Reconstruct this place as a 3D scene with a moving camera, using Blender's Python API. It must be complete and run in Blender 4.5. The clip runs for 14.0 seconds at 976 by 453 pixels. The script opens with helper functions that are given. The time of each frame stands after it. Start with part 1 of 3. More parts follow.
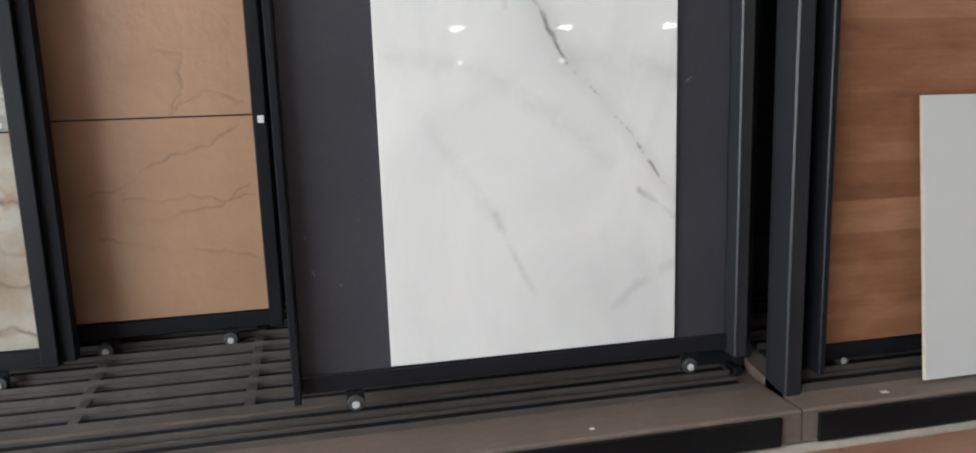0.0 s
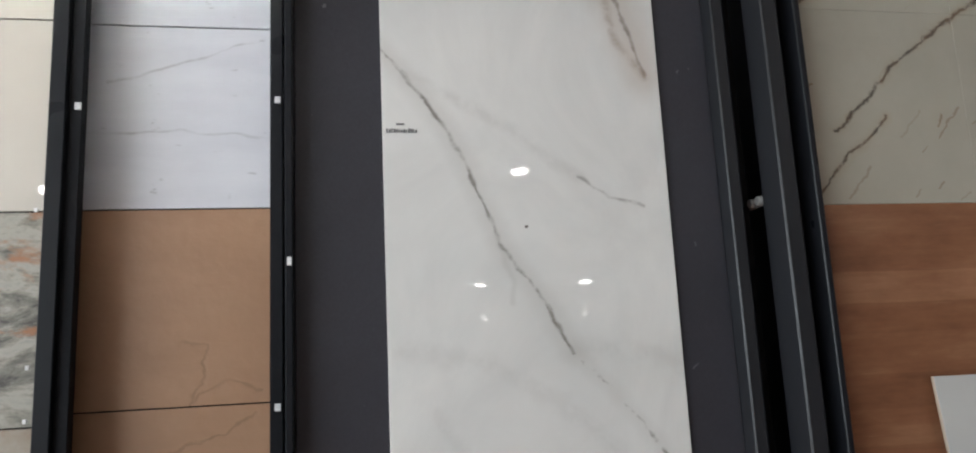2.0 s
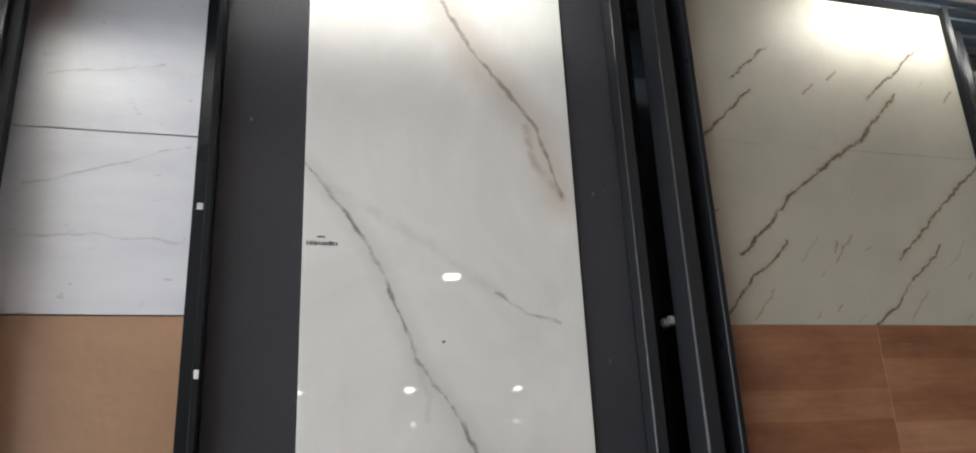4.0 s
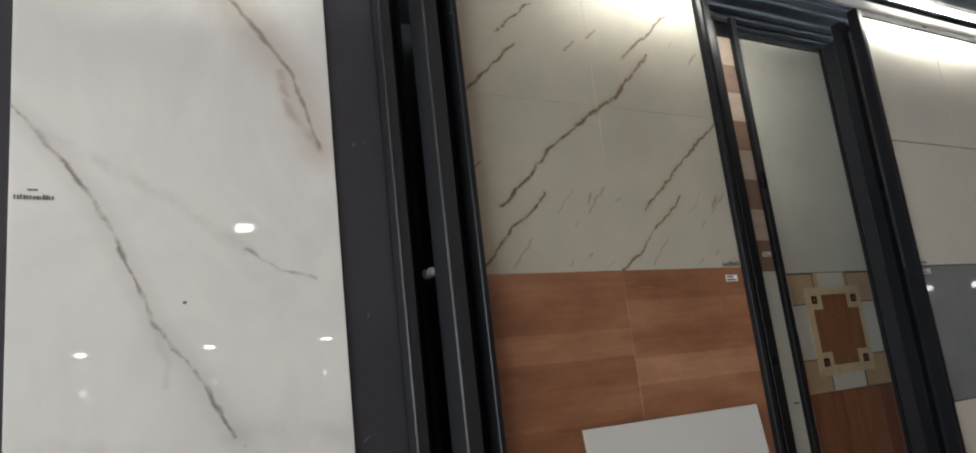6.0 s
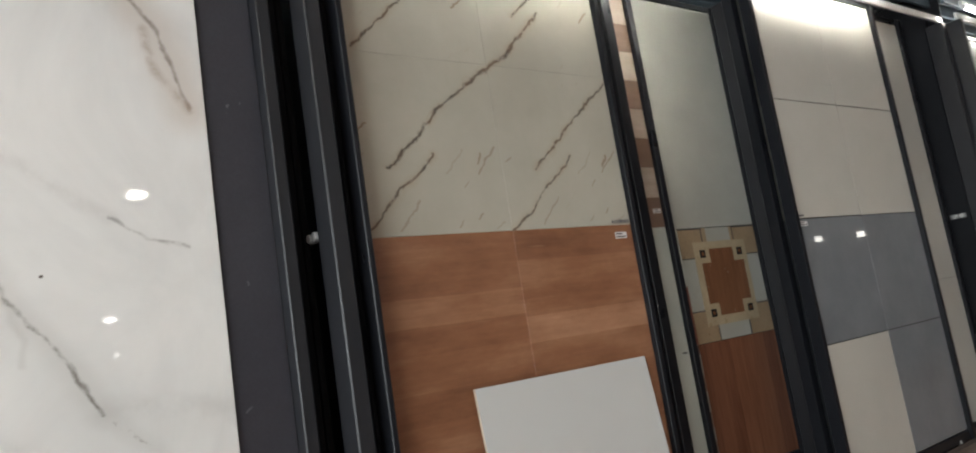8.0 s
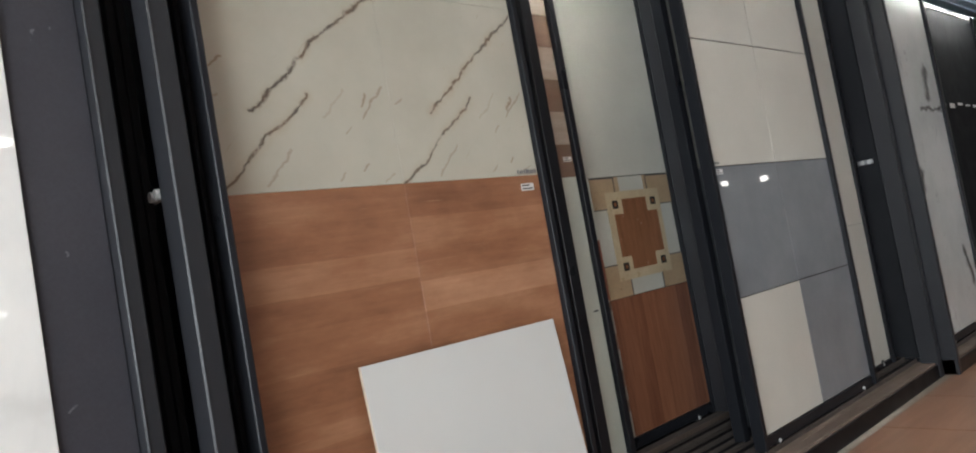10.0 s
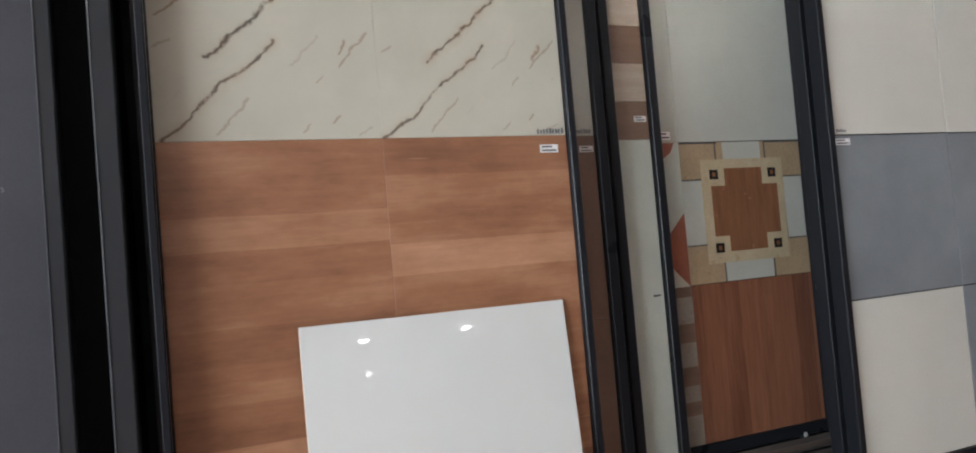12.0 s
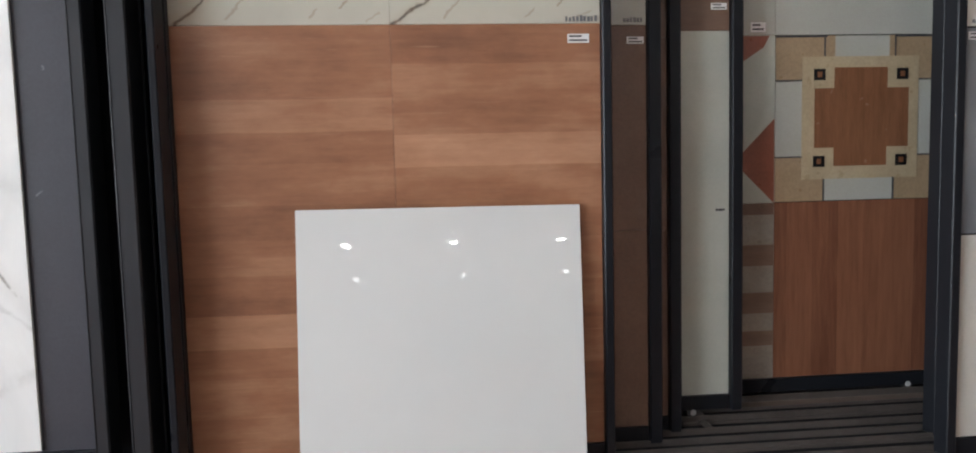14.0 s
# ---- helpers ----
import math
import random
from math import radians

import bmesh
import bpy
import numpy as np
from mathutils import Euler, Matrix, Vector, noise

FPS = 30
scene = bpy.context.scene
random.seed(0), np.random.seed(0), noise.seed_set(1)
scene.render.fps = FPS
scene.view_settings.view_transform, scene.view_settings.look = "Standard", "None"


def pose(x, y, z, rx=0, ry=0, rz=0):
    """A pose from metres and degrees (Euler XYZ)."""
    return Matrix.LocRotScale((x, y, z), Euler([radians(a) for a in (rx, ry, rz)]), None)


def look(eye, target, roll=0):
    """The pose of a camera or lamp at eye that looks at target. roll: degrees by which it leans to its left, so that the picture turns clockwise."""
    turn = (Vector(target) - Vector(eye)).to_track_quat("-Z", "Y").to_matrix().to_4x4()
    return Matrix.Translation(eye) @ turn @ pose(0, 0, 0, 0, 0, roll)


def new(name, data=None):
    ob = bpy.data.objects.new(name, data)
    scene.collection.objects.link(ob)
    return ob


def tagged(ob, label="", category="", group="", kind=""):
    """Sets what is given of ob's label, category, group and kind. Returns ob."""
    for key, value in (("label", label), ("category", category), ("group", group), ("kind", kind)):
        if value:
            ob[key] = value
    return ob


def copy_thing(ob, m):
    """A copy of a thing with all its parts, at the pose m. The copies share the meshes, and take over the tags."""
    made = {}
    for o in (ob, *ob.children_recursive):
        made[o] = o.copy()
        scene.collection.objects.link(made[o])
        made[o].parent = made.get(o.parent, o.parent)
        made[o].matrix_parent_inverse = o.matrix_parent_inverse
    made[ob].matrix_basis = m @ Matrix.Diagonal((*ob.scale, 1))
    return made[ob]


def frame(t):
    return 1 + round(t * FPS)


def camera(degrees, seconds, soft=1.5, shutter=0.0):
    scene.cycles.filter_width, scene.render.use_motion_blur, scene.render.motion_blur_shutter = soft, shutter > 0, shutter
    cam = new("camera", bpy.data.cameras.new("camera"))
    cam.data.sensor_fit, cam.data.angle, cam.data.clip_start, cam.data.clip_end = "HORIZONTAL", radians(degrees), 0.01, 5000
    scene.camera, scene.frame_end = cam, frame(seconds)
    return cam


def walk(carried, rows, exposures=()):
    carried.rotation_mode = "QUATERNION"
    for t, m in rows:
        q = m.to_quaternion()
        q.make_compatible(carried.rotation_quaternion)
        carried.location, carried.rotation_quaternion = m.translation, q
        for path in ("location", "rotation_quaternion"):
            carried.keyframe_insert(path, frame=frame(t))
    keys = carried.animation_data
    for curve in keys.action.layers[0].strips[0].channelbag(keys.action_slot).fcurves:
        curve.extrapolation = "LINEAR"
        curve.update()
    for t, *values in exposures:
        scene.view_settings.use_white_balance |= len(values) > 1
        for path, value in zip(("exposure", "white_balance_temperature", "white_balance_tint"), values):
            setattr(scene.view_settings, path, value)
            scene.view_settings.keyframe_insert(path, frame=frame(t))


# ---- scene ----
cam = camera(66.9, 14.0, soft=1.9)
PATH = [
    (0, (-0.108, -1.886, 0.904), (0.287, 0.045, 0.567), -1.9),
    (0.5, (-0.066, -1.918, 0.922), (0.321, 0.042, 0.816), -1.9),
    (1, (-0.082, -1.927, 0.991), (0.291, 0.038, 1.043), -1.8),
    (1.5, (-0.072, -1.937, 0.995), (0.303, 0.019, 1.181), -2.5),
    (2, (-0.078, -1.945, 1.004), (0.279, -0.006, 1.337), -2.8),
    (2.5, (-0.08, -1.94, 1.005), (0.31, -0.032, 1.46), -2.7),
    (2.7, (-0.083, -1.943, 0.994), (0.308, -0.055, 1.524), -2.4),
    (4.8, (0.049, -2.011, 1.045), (0.742, -0.228, 1.626), -4.8),
    (5, (0.078, -2.014, 1.037), (0.828, -0.241, 1.578), -5.4),
    (5.5, (0.105, -2.013, 1.042), (1.002, -0.282, 1.486), -6.2),
    (6, (0.113, -2.01, 1.039), (1.104, -0.324, 1.459), -6.6),
    (6.5, (0.136, -2.008, 1.032), (1.159, -0.325, 1.379), -7.1),
    (7, (0.157, -2.009, 1.037), (1.215, -0.342, 1.359), -8.1),
    (7.5, (0.175, -2.024, 1.033), (1.233, -0.358, 1.354), -8.5),
    (8, (0.197, -2.036, 1.034), (1.377, -0.447, 1.321), -8.9),
    (8.5, (0.214, -1.973, 1.055), (1.469, -0.43, 1.265), -9.5),
    (9, (0.245, -1.869, 1.083), (1.63, -0.439, 1.276), -10.7),
    (9.2, (0.257, -1.848, 1.083), (1.652, -0.422, 1.226), -10.3),
    (11.3, (0.95, -1.959, 1.044), (1.942, -0.229, 1.191), -7.3),
    (11.5, (1.023, -2.005, 1.031), (1.86, -0.193, 1.156), -4.3),
    (12, (1.2, -2.067, 1.029), (1.97, -0.222, 1.099), -4.8),
    (12.5, (1.375, -2.013, 1.026), (2.115, -0.155, 1.024), -1.3),
    (13, (1.506, -2.007, 1.008), (2.06, -0.088, 1.096), -3.3),
    (13.5, (1.681, -2.126, 1.022), (1.898, -0.138, 1.065), -0.2),
    (14, (1.789, -2.125, 0.984), (1.973, -0.14, 0.82), -1.4),
]
walk(cam, [(t, look(eye, target, lean)) for t, eye, target, lean in PATH],
     exposures=[(0.0, 0.58, 6450, 7), (1.0, 0.28, 6450, 7), (2.5, 0.10, 6600, 8), (5.0, -0.02, 6750, 8), (7.0, 0.22, 6850, 8), (9.0, 0.62, 6750, 8),
                (11.5, 1.00, 6400, 9), (12.5, 1.02, 6350, 9), (14.0, 0.98, 6400, 10)])

# ---- world: a closed showroom, so only a trace of grey ----
world = bpy.data.worlds.new("world")
world.use_nodes = True
world.node_tree.nodes["Background"].inputs[0].default_value = (0.6, 0.65, 0.7, 1)
world.node_tree.nodes["Background"].inputs[1].default_value = 0.05
scene.world = world

LED_POWER = 60.0      # radiance of the square ceiling lights
TUBE_POWER = 70.0      # radiance of the tubes along the racks

# daylight through the shop front in the west wall
day = bpy.data.lights.new("daylight", "AREA")
day.shape, day.size, day.size_y, day.energy, day.color = "RECTANGLE", 6.6, 2.5, 420.0, (0.86, 0.93, 1.0)
day_ob = new("daylight", day)
day_ob.matrix_basis = look((-5.02, -4.6, 1.38), (0.0, -4.6, 1.38))


# ---- node helpers ----
class Mat:
    def __init__(self, name, rough=0.5, metal=0.0, spec=0.5):
        self.m = bpy.data.materials.new(name)
        self.m.use_nodes = True
        self.nt = self.m.node_tree
        self.b = self.nt.nodes["Principled BSDF"]
        self.b.inputs["Roughness"].default_value = rough
        self.b.inputs["Metallic"].default_value = metal
        self.b.inputs["Specular IOR Level"].default_value = spec
        self.pos = self.node("ShaderNodeNewGeometry").outputs["Position"]

    def node(self, kind, **attrs):
        n = self.nt.nodes.new(kind)
        if "op" in attrs:
            n.operation = attrs["op"]
        return n

    def put(self, socket, value):
        if isinstance(value, bpy.types.NodeSocket):
            self.nt.links.new(value, socket)
        else:
            socket.default_value = value

    def math(self, op, a, b=0.0, clamp=False):
        n = self.node("ShaderNodeMath", op=op)
        n.use_clamp = clamp
        self.put(n.inputs[0], a)
        self.put(n.inputs[1], b)
        return n.outputs[0]

    def vec(self, op, a, b=(0, 0, 0)):
        n = self.node("ShaderNodeVectorMath", op=op)
        self.put(n.inputs[0], a)
        if op == "SCALE":
            self.put(n.inputs["Scale"], b)
        elif op != "LENGTH":
            self.put(n.inputs[1], b)
        return n.outputs["Value"] if op in ("LENGTH", "DISTANCE", "DOT_PRODUCT") else n.outputs["Vector"]

    def noise(self, scale, detail=4.0, rough=0.55, stretch=(1, 1, 1), vector=None, distort=0.0):
        n = self.node("ShaderNodeTexNoise")
        v = self.vec("MULTIPLY", self.pos if vector is None else vector, stretch)
        self.put(n.inputs["Vector"], v)
        n.inputs["Scale"].default_value = scale
        n.inputs["Detail"].default_value = detail
        n.inputs["Roughness"].default_value = rough
        n.inputs["Distortion"].default_value = distort
        return n.outputs["Fac"]

    def warp(self, scale, amount):
        n = self.node("ShaderNodeTexNoise")
        self.put(n.inputs["Vector"], self.pos)
        n.inputs["Scale"].default_value = scale
        n.inputs["Detail"].default_value = 4.0
        d = self.vec("SUBTRACT", n.outputs["Color"], (0.5, 0.5, 0.5))
        d = self.vec("SCALE", d, amount)
        return self.vec("ADD", self.pos, d)

    def ramp(self, fac, *stops):
        n = self.node("ShaderNodeValToRGB")
        e = n.color_ramp.elements
        while len(e) < len(stops):
            e.new(0.5)
        for el, (p, c) in zip(e, stops):
            el.position = p
            el.color = (c, c, c, 1) if isinstance(c, (int, float)) else (*c, 1)
        self.put(n.inputs[0], fac)
        return n.outputs[0]

    def mix(self, fac, a, b, mode="MIX"):
        n = self.node("ShaderNodeMix")
        n.data_type = "RGBA"
        n.blend_type = mode
        self.put(n.inputs[0], fac)
        for s, c in ((n.inputs[6], a), (n.inputs[7], b)):
            self.put(s, (*c, 1) if isinstance(c, tuple) and len(c) == 3 else c)
        return n.outputs[2]

    def fall(self, value, lo, hi):
        n = self.node("ShaderNodeMapRange")
        n.interpolation_type = "SMOOTHSTEP"
        self.put(n.inputs["Value"], value)
        self.put(n.inputs["From Min"], lo)
        self.put(n.inputs["From Max"], hi)
        n.inputs["To Min"].default_value = 1.0
        n.inputs["To Max"].default_value = 0.0
        return n.outputs[0]

    def line(self, where, pts):
        """Distance in the x-z plane from a broken line of (x, z) points."""
        best = None
        flat = self.vec("MULTIPLY", where, (1, 0, 1))
        for (ax, az), (bx, bz) in zip(pts, pts[1:]):
            dx, dz = bx - ax, bz - az
            k = 1.0 / (dx * dx + dz * dz)
            rel = self.vec("SUBTRACT", flat, (ax, 0, az))
            h = self.math("ADD", self.vec("DOT_PRODUCT", rel, (dx * k, 0, dz * k)), 0.0, True)
            d = self.vec("DISTANCE", rel, self.vec("SCALE", (dx, 0, dz), h))
            best = d if best is None else self.math("MINIMUM", best, d)
        return best

    def axis(self, which):
        n = self.node("ShaderNodeSeparateXYZ")
        self.put(n.inputs[0], self.pos)
        return n.outputs[which]

    def rand(self):
        return self.node("ShaderNodeObjectInfo").outputs["Random"]

    def bump(self, height, strength=0.2, dist=0.002):
        n = self.node("ShaderNodeBump")
        n.inputs["Strength"].default_value = strength
        n.inputs["Distance"].default_value = dist
        self.put(n.inputs["Height"], height)
        self.put(self.b.inputs["Normal"], n.outputs[0])

    def colour(self, c):
        self.put(self.b.inputs["Base Color"], (*c, 1) if isinstance(c, tuple) else c)
        return self.m

    def gloss(self, r):
        self.put(self.b.inputs["Roughness"], r)


def mottled(name, a, b, scale=6.0, rough=0.4, metal=0.0, fine=120.0, bump=0.05, spec=0.5, stretch=(1, 1, 1), grain=0.25, vary=0.5):
    """A plain surface with broad stains and fine grain."""
    m = Mat(name, rough, metal, spec)
    big = m.ramp(m.noise(scale, 5, 0.6, stretch), (0.3, 0.0), (0.7, 1.0))
    small = m.noise(fine, 3, 0.6, stretch)
    c = m.mix(big, a, b)
    c = m.mix(grain, c, m.ramp(small, (0.3, 0.3), (0.7, 1.0)), "MULTIPLY")
    m.gloss(m.math("MULTIPLY", m.math("ADD", m.math("MULTIPLY", m.noise(scale * 3, 3), vary), 1.0 - vary / 2), rough))
    if bump:
        m.bump(small, bump, 0.001)
    return m.colour(c)


# ---- materials ----
def marble_material():
    m = Mat("white_marble_tile", 0.006)
    m.pos = m.vec("ADD", m.vec("MULTIPLY", m.pos, (1.047, 1.0, 1.0526)), (0.0, 0.0, -0.0526))
    w = m.warp(24.0, 0.022)
    cloud = m.noise(2.2, 6, 0.62, (1, 1, 0.7), None, 0.8)
    c = m.mix(m.ramp(cloud, (0.35, 0.0), (0.72, 1.0)), (0.70, 0.70, 0.68), (0.58, 0.585, 0.575))
    thick = m.noise(16, 3)
    broken = m.ramp(m.noise(13, 4, 0.7), (0.36, 0.12), (0.58, 1.0))
    main = m.line(w, [(-0.02, 1.86), (0.033, 1.799), (0.094, 1.723), (0.158, 1.629), (0.205, 1.544), (0.244, 1.449), (0.283, 1.355), (0.306, 1.287),
                      (0.346, 1.227), (0.395, 1.167), (0.435, 1.098), (0.49, 0.987)])
    tail = m.line(w, [(0.49, 0.987), (0.598, 0.881), (0.689, 0.767), (0.81, 0.60)])
    dashes = m.ramp(m.noise(20, 3, 0.6), (0.46, 0.0), (0.60, 1.0))
    fork = m.line(w, [(0.295, 1.32), (0.315, 1.24), (0.338, 1.19), (0.33, 1.13)])
    c = m.mix(m.math("MULTIPLY", m.fall(fork, 0.0, 0.014), 0.22), c, (0.36, 0.35, 0.33))
    haze = m.line(w, [(0.32, 1.2), (0.42, 1.1), (0.5, 0.98), (0.62, 0.94), (0.76, 0.95)])
    c = m.mix(m.math("MULTIPLY", m.fall(haze, 0.0, 0.13), 0.16), c, (0.42, 0.44, 0.42))
    c = m.mix(m.math("MULTIPLY", m.fall(main, 0.0, 0.055), 0.30), c, (0.42, 0.41, 0.39))
    c = m.mix(m.math("MULTIPLY", m.fall(tail, 0.0, 0.04), 0.2), c, (0.42, 0.41, 0.39))
    c = m.mix(m.math("MULTIPLY", m.math("MULTIPLY", m.fall(tail, 0.0, m.math("MULTIPLY", thick, 0.015)), dashes), 0.85), c, (0.22, 0.205, 0.185))
    core = m.math("MULTIPLY", m.fall(main, 0.0, m.math("MULTIPLY", thick, 0.019)), broken)
    c = m.mix(m.math("MULTIPLY", core, 0.95), c, (0.20, 0.185, 0.165))
    second = m.line(w, [(0.064, 1.763), (0.165, 1.717), (0.346, 1.612), (0.537, 1.473)])
    c = m.mix(m.math("MULTIPLY", m.math("MULTIPLY", m.fall(second, 0.0, 0.03), broken), 0.28), c, (0.40, 0.39, 0.38))
    tip = m.line(w, [(0.537, 1.473), (0.62, 1.419), (0.72, 1.39)])
    c = m.mix(m.math("MULTIPLY", m.math("MULTIPLY", m.fall(tip, 0.0, m.math("MULTIPLY", thick, 0.017)), broken), 0.8), c, (0.27, 0.26, 0.25))
    brown = m.line(w, [(0.40, 2.42), (0.487, 2.259), (0.60, 2.12), (0.69, 2.0), (0.722, 1.889), (0.757, 1.78)])
    c = m.mix(m.math("MULTIPLY", m.fall(brown, 0.0, 0.115), 0.50), c, (0.42, 0.36, 0.305))
    c = m.mix(m.math("MULTIPLY", m.math("MULTIPLY", m.fall(brown, 0.0, m.math("MULTIPLY", thick, 0.022)), m.ramp(m.noise(16, 4, 0.7), (0.34, 0.4), (0.56, 1.0))), 0.8), c, (0.21, 0.17, 0.14))
    smear = m.line(w, [(0.655, 2.0), (0.674, 1.886), (0.757, 1.775)])
    c = m.mix(m.math("MULTIPLY", m.math("MULTIPLY", m.fall(smear, 0.0, 0.022), m.ramp(m.noise(22, 4, 0.7), (0.36, 0.3), (0.56, 1.0))), 0.55), c, (0.32, 0.245, 0.19))
    for pts, width, f in (([(0.69, 0.645), (0.736, 0.612), (0.81, 0.555)], 0.012, 0.65), ([(0.62, 0.32), (0.691, 0.386), (0.80, 0.44)], 0.028, 0.3),
                          ([(0.29, 0.60), (0.344, 0.475), (0.393, 0.376)], 0.014, 0.35), ([(0.12, 0.85), (0.22, 0.7), (0.30, 0.58)], 0.03, 0.15),
                          ([(0.02, 1.02), (0.25, 0.98), (0.45, 0.86), (0.6, 0.72)], 0.04, 0.16), ([(0.5, 1.0), (0.72, 0.98), (0.82, 0.93)], 0.05, 0.18)):
        d = m.line(w, pts)
        c = m.mix(m.math("MULTIPLY", m.math("MULTIPLY", m.fall(d, 0.0, m.math("MULTIPLY", thick, width * 2)), broken), f), c, (0.34, 0.33, 0.32))
    spot = m.line(m.pos, [(0.379, 1.335), (0.382, 1.336)])
    c = m.mix(m.fall(spot, 0.002, 0.005), c, (0.12, 0.10, 0.09))
    m.bump(m.noise(300, 2), 0.01, 0.0005)
    return m.colour(c)


def veined_material():
    m = Mat("gold_veined_tile", 0.42)
    w = m.vec("ADD", m.warp(14.0, 0.040), m.vec("SCALE", m.vec("SUBTRACT", m.warp(70.0, 1.0), m.pos), 0.011))
    cloud = m.noise(3.0, 5, 0.6)
    c = m.mix(m.ramp(cloud, (0.35, 0.0), (0.7, 1.0)), (0.435, 0.418, 0.350), (0.370, 0.353, 0.293))
    thick = m.noise(38, 4, 0.75)
    rust = m.noise(11, 4, 0.65)
    broken = m.ramp(m.noise(30, 4, 0.7), (0.32, 0.15), (0.5, 1.0))
    lines = [[(1.16, 1.36), (1.263, 1.437), (1.311, 1.496), (1.376, 1.548), (1.46, 1.63)],
             [(1.285, 1.58), (1.342, 1.623), (1.416, 1.69), (1.503, 1.785), (1.604, 1.857), (1.708, 1.926), (1.802, 1.987), (1.889, 2.067), (2.0, 2.178)],
             [(1.211, 1.963), (1.303, 2.053), (1.411, 2.143)], [(1.344, 2.18), (1.40, 2.234), (1.498, 2.307)],
             [(1.735, 1.362), (1.827, 1.434), (1.895, 1.501), (1.982, 1.572), (2.05, 1.63)],
             [(1.874, 1.58), (1.971, 1.658), (2.06, 1.738), (2.185, 1.846), (2.30, 1.928)], [(1.877, 2.152), (1.983, 2.24), (2.133, 2.364)]]
    for i, pts in enumerate(lines):
        d = m.line(w, pts)
        c = m.mix(m.math("MULTIPLY", m.fall(d, 0.0, 0.028), m.ramp(rust, (0.4, 0.04), (0.62, 0.30))), c, (0.32, 0.21, 0.11))
        core = m.math("MULTIPLY", m.fall(d, 0.0, m.math("MULTIPLY", thick, 0.019 if i == 1 else 0.015)), broken)
        c = m.mix(m.math("MULTIPLY", core, 0.95), c, m.mix(m.ramp(rust, (0.45, 0.0), (0.6, 1.0)), (0.050, 0.036, 0.025), (0.105, 0.060, 0.030)))
    for pts in ([(1.174, 1.683), (1.234, 1.72)], [(1.62, 1.60), (1.645, 1.63)],
                [(2.205, 1.59), (2.23, 1.63)], [(1.62, 2.15), (1.66, 2.19)], [(1.72, 2.21), (1.77, 2.25)], [(2.22, 2.17), (2.26, 2.21)]):
        d = m.line(w, pts)
        c = m.mix(m.math("MULTIPLY", m.fall(d, 0.0, m.math("MULTIPLY", thick, 0.014)), 0.75), c, (0.2, 0.12, 0.06))
    for dx in (0.0, 0.575):
        for pts, f in (([(1.62, 1.565), (1.70, 1.655)], 0.8), ([(1.50, 1.565), (1.575, 1.645)], 0.35), ([(1.60, 1.41), (1.615, 1.425)], 0.8), ([(1.515, 1.385), (1.535, 1.405)], 0.6),
                       ([(1.66, 1.38), (1.70, 1.40)], 0.5), ([(1.30, 1.375), (1.38, 1.475)], 0.6), ([(1.17, 1.60), (1.20, 1.62)], 0.6), ([(1.56, 1.515), (1.575, 1.535)], 0.6)):
            d = m.line(w, [(x + dx, z) for x, z in pts])
            c = m.mix(m.math("MULTIPLY", m.fall(d, 0.0, m.math("MULTIPLY", thick, 0.011)), f * 0.75), c, (0.20, 0.12, 0.065))
    turned = m.node("ShaderNodeMapping")
    m.put(turned.inputs[0], m.pos)
    turned.inputs["Rotation"].default_value = (0, radians(47), 0)
    fleck = m.noise(9.0, 4, 0.6, (0.8, 1, 5.0), turned.outputs[0])
    c = m.mix(m.ramp(fleck, (0.66, 0.0), (0.74, 0.45)), c, (0.28, 0.19, 0.11))
    return m.colour(c)


def plank_material(name, dark, mid, light, step, upright=False, rough=0.35):
    """Wood-look tile: strips of differing tone with long grain."""
    m = Mat(name, rough)
    along, across = (m.axis(2), m.axis(0)) if upright else (m.axis(0), m.axis(2))
    column = m.math("FLOOR", m.math("DIVIDE", m.math("SUBTRACT", along, 1.727), 90.0 if upright else 0.575))
    shift = m.math("MULTIPLY", column, 0.37)
    strip = m.math("FLOOR", m.math("ADD", m.math("DIVIDE", across, step), shift))
    piece = m.math("FLOOR", m.math("ADD", m.math("MULTIPLY", along, 0.0), m.math("MULTIPLY", strip, 0.37)))
    comb = m.node("ShaderNodeCombineXYZ")
    m.put(comb.inputs[0], strip)
    m.put(comb.inputs[1], m.math("ADD", m.math("MULTIPLY", column, 7.0), m.math("MULTIPLY", piece, 3.0)))
    white = m.node("ShaderNodeTexWhiteNoise")
    m.put(white.inputs["Vector"], comb.outputs[0])
    grain = m.noise(5.0, 7, 0.65, (14, 1, 0.9) if upright else (0.9, 1, 14))
    fine = m.noise(40, 4, 0.7, (12, 1, 0.5) if upright else (0.5, 1, 12))
    tone = m.math("ADD", m.math("MULTIPLY", white.outputs["Value"], 0.30), m.math("ADD", m.math("MULTIPLY", grain, 0.55), m.math("MULTIPLY", m.noise(2.4, 4, 0.6, (0.8, 1, 3.2) if not upright else (3.2, 1, 0.5)), 0.5)))
    c = m.ramp(tone, (0.42, dark), (0.66, mid), (0.95, light))
    c = m.mix(0.22, c, m.ramp(fine, (0.3, 0.35), (0.65, 1.0)), "MULTIPLY")
    m.bump(fine, 0.08, 0.001)
    return m.colour(c)


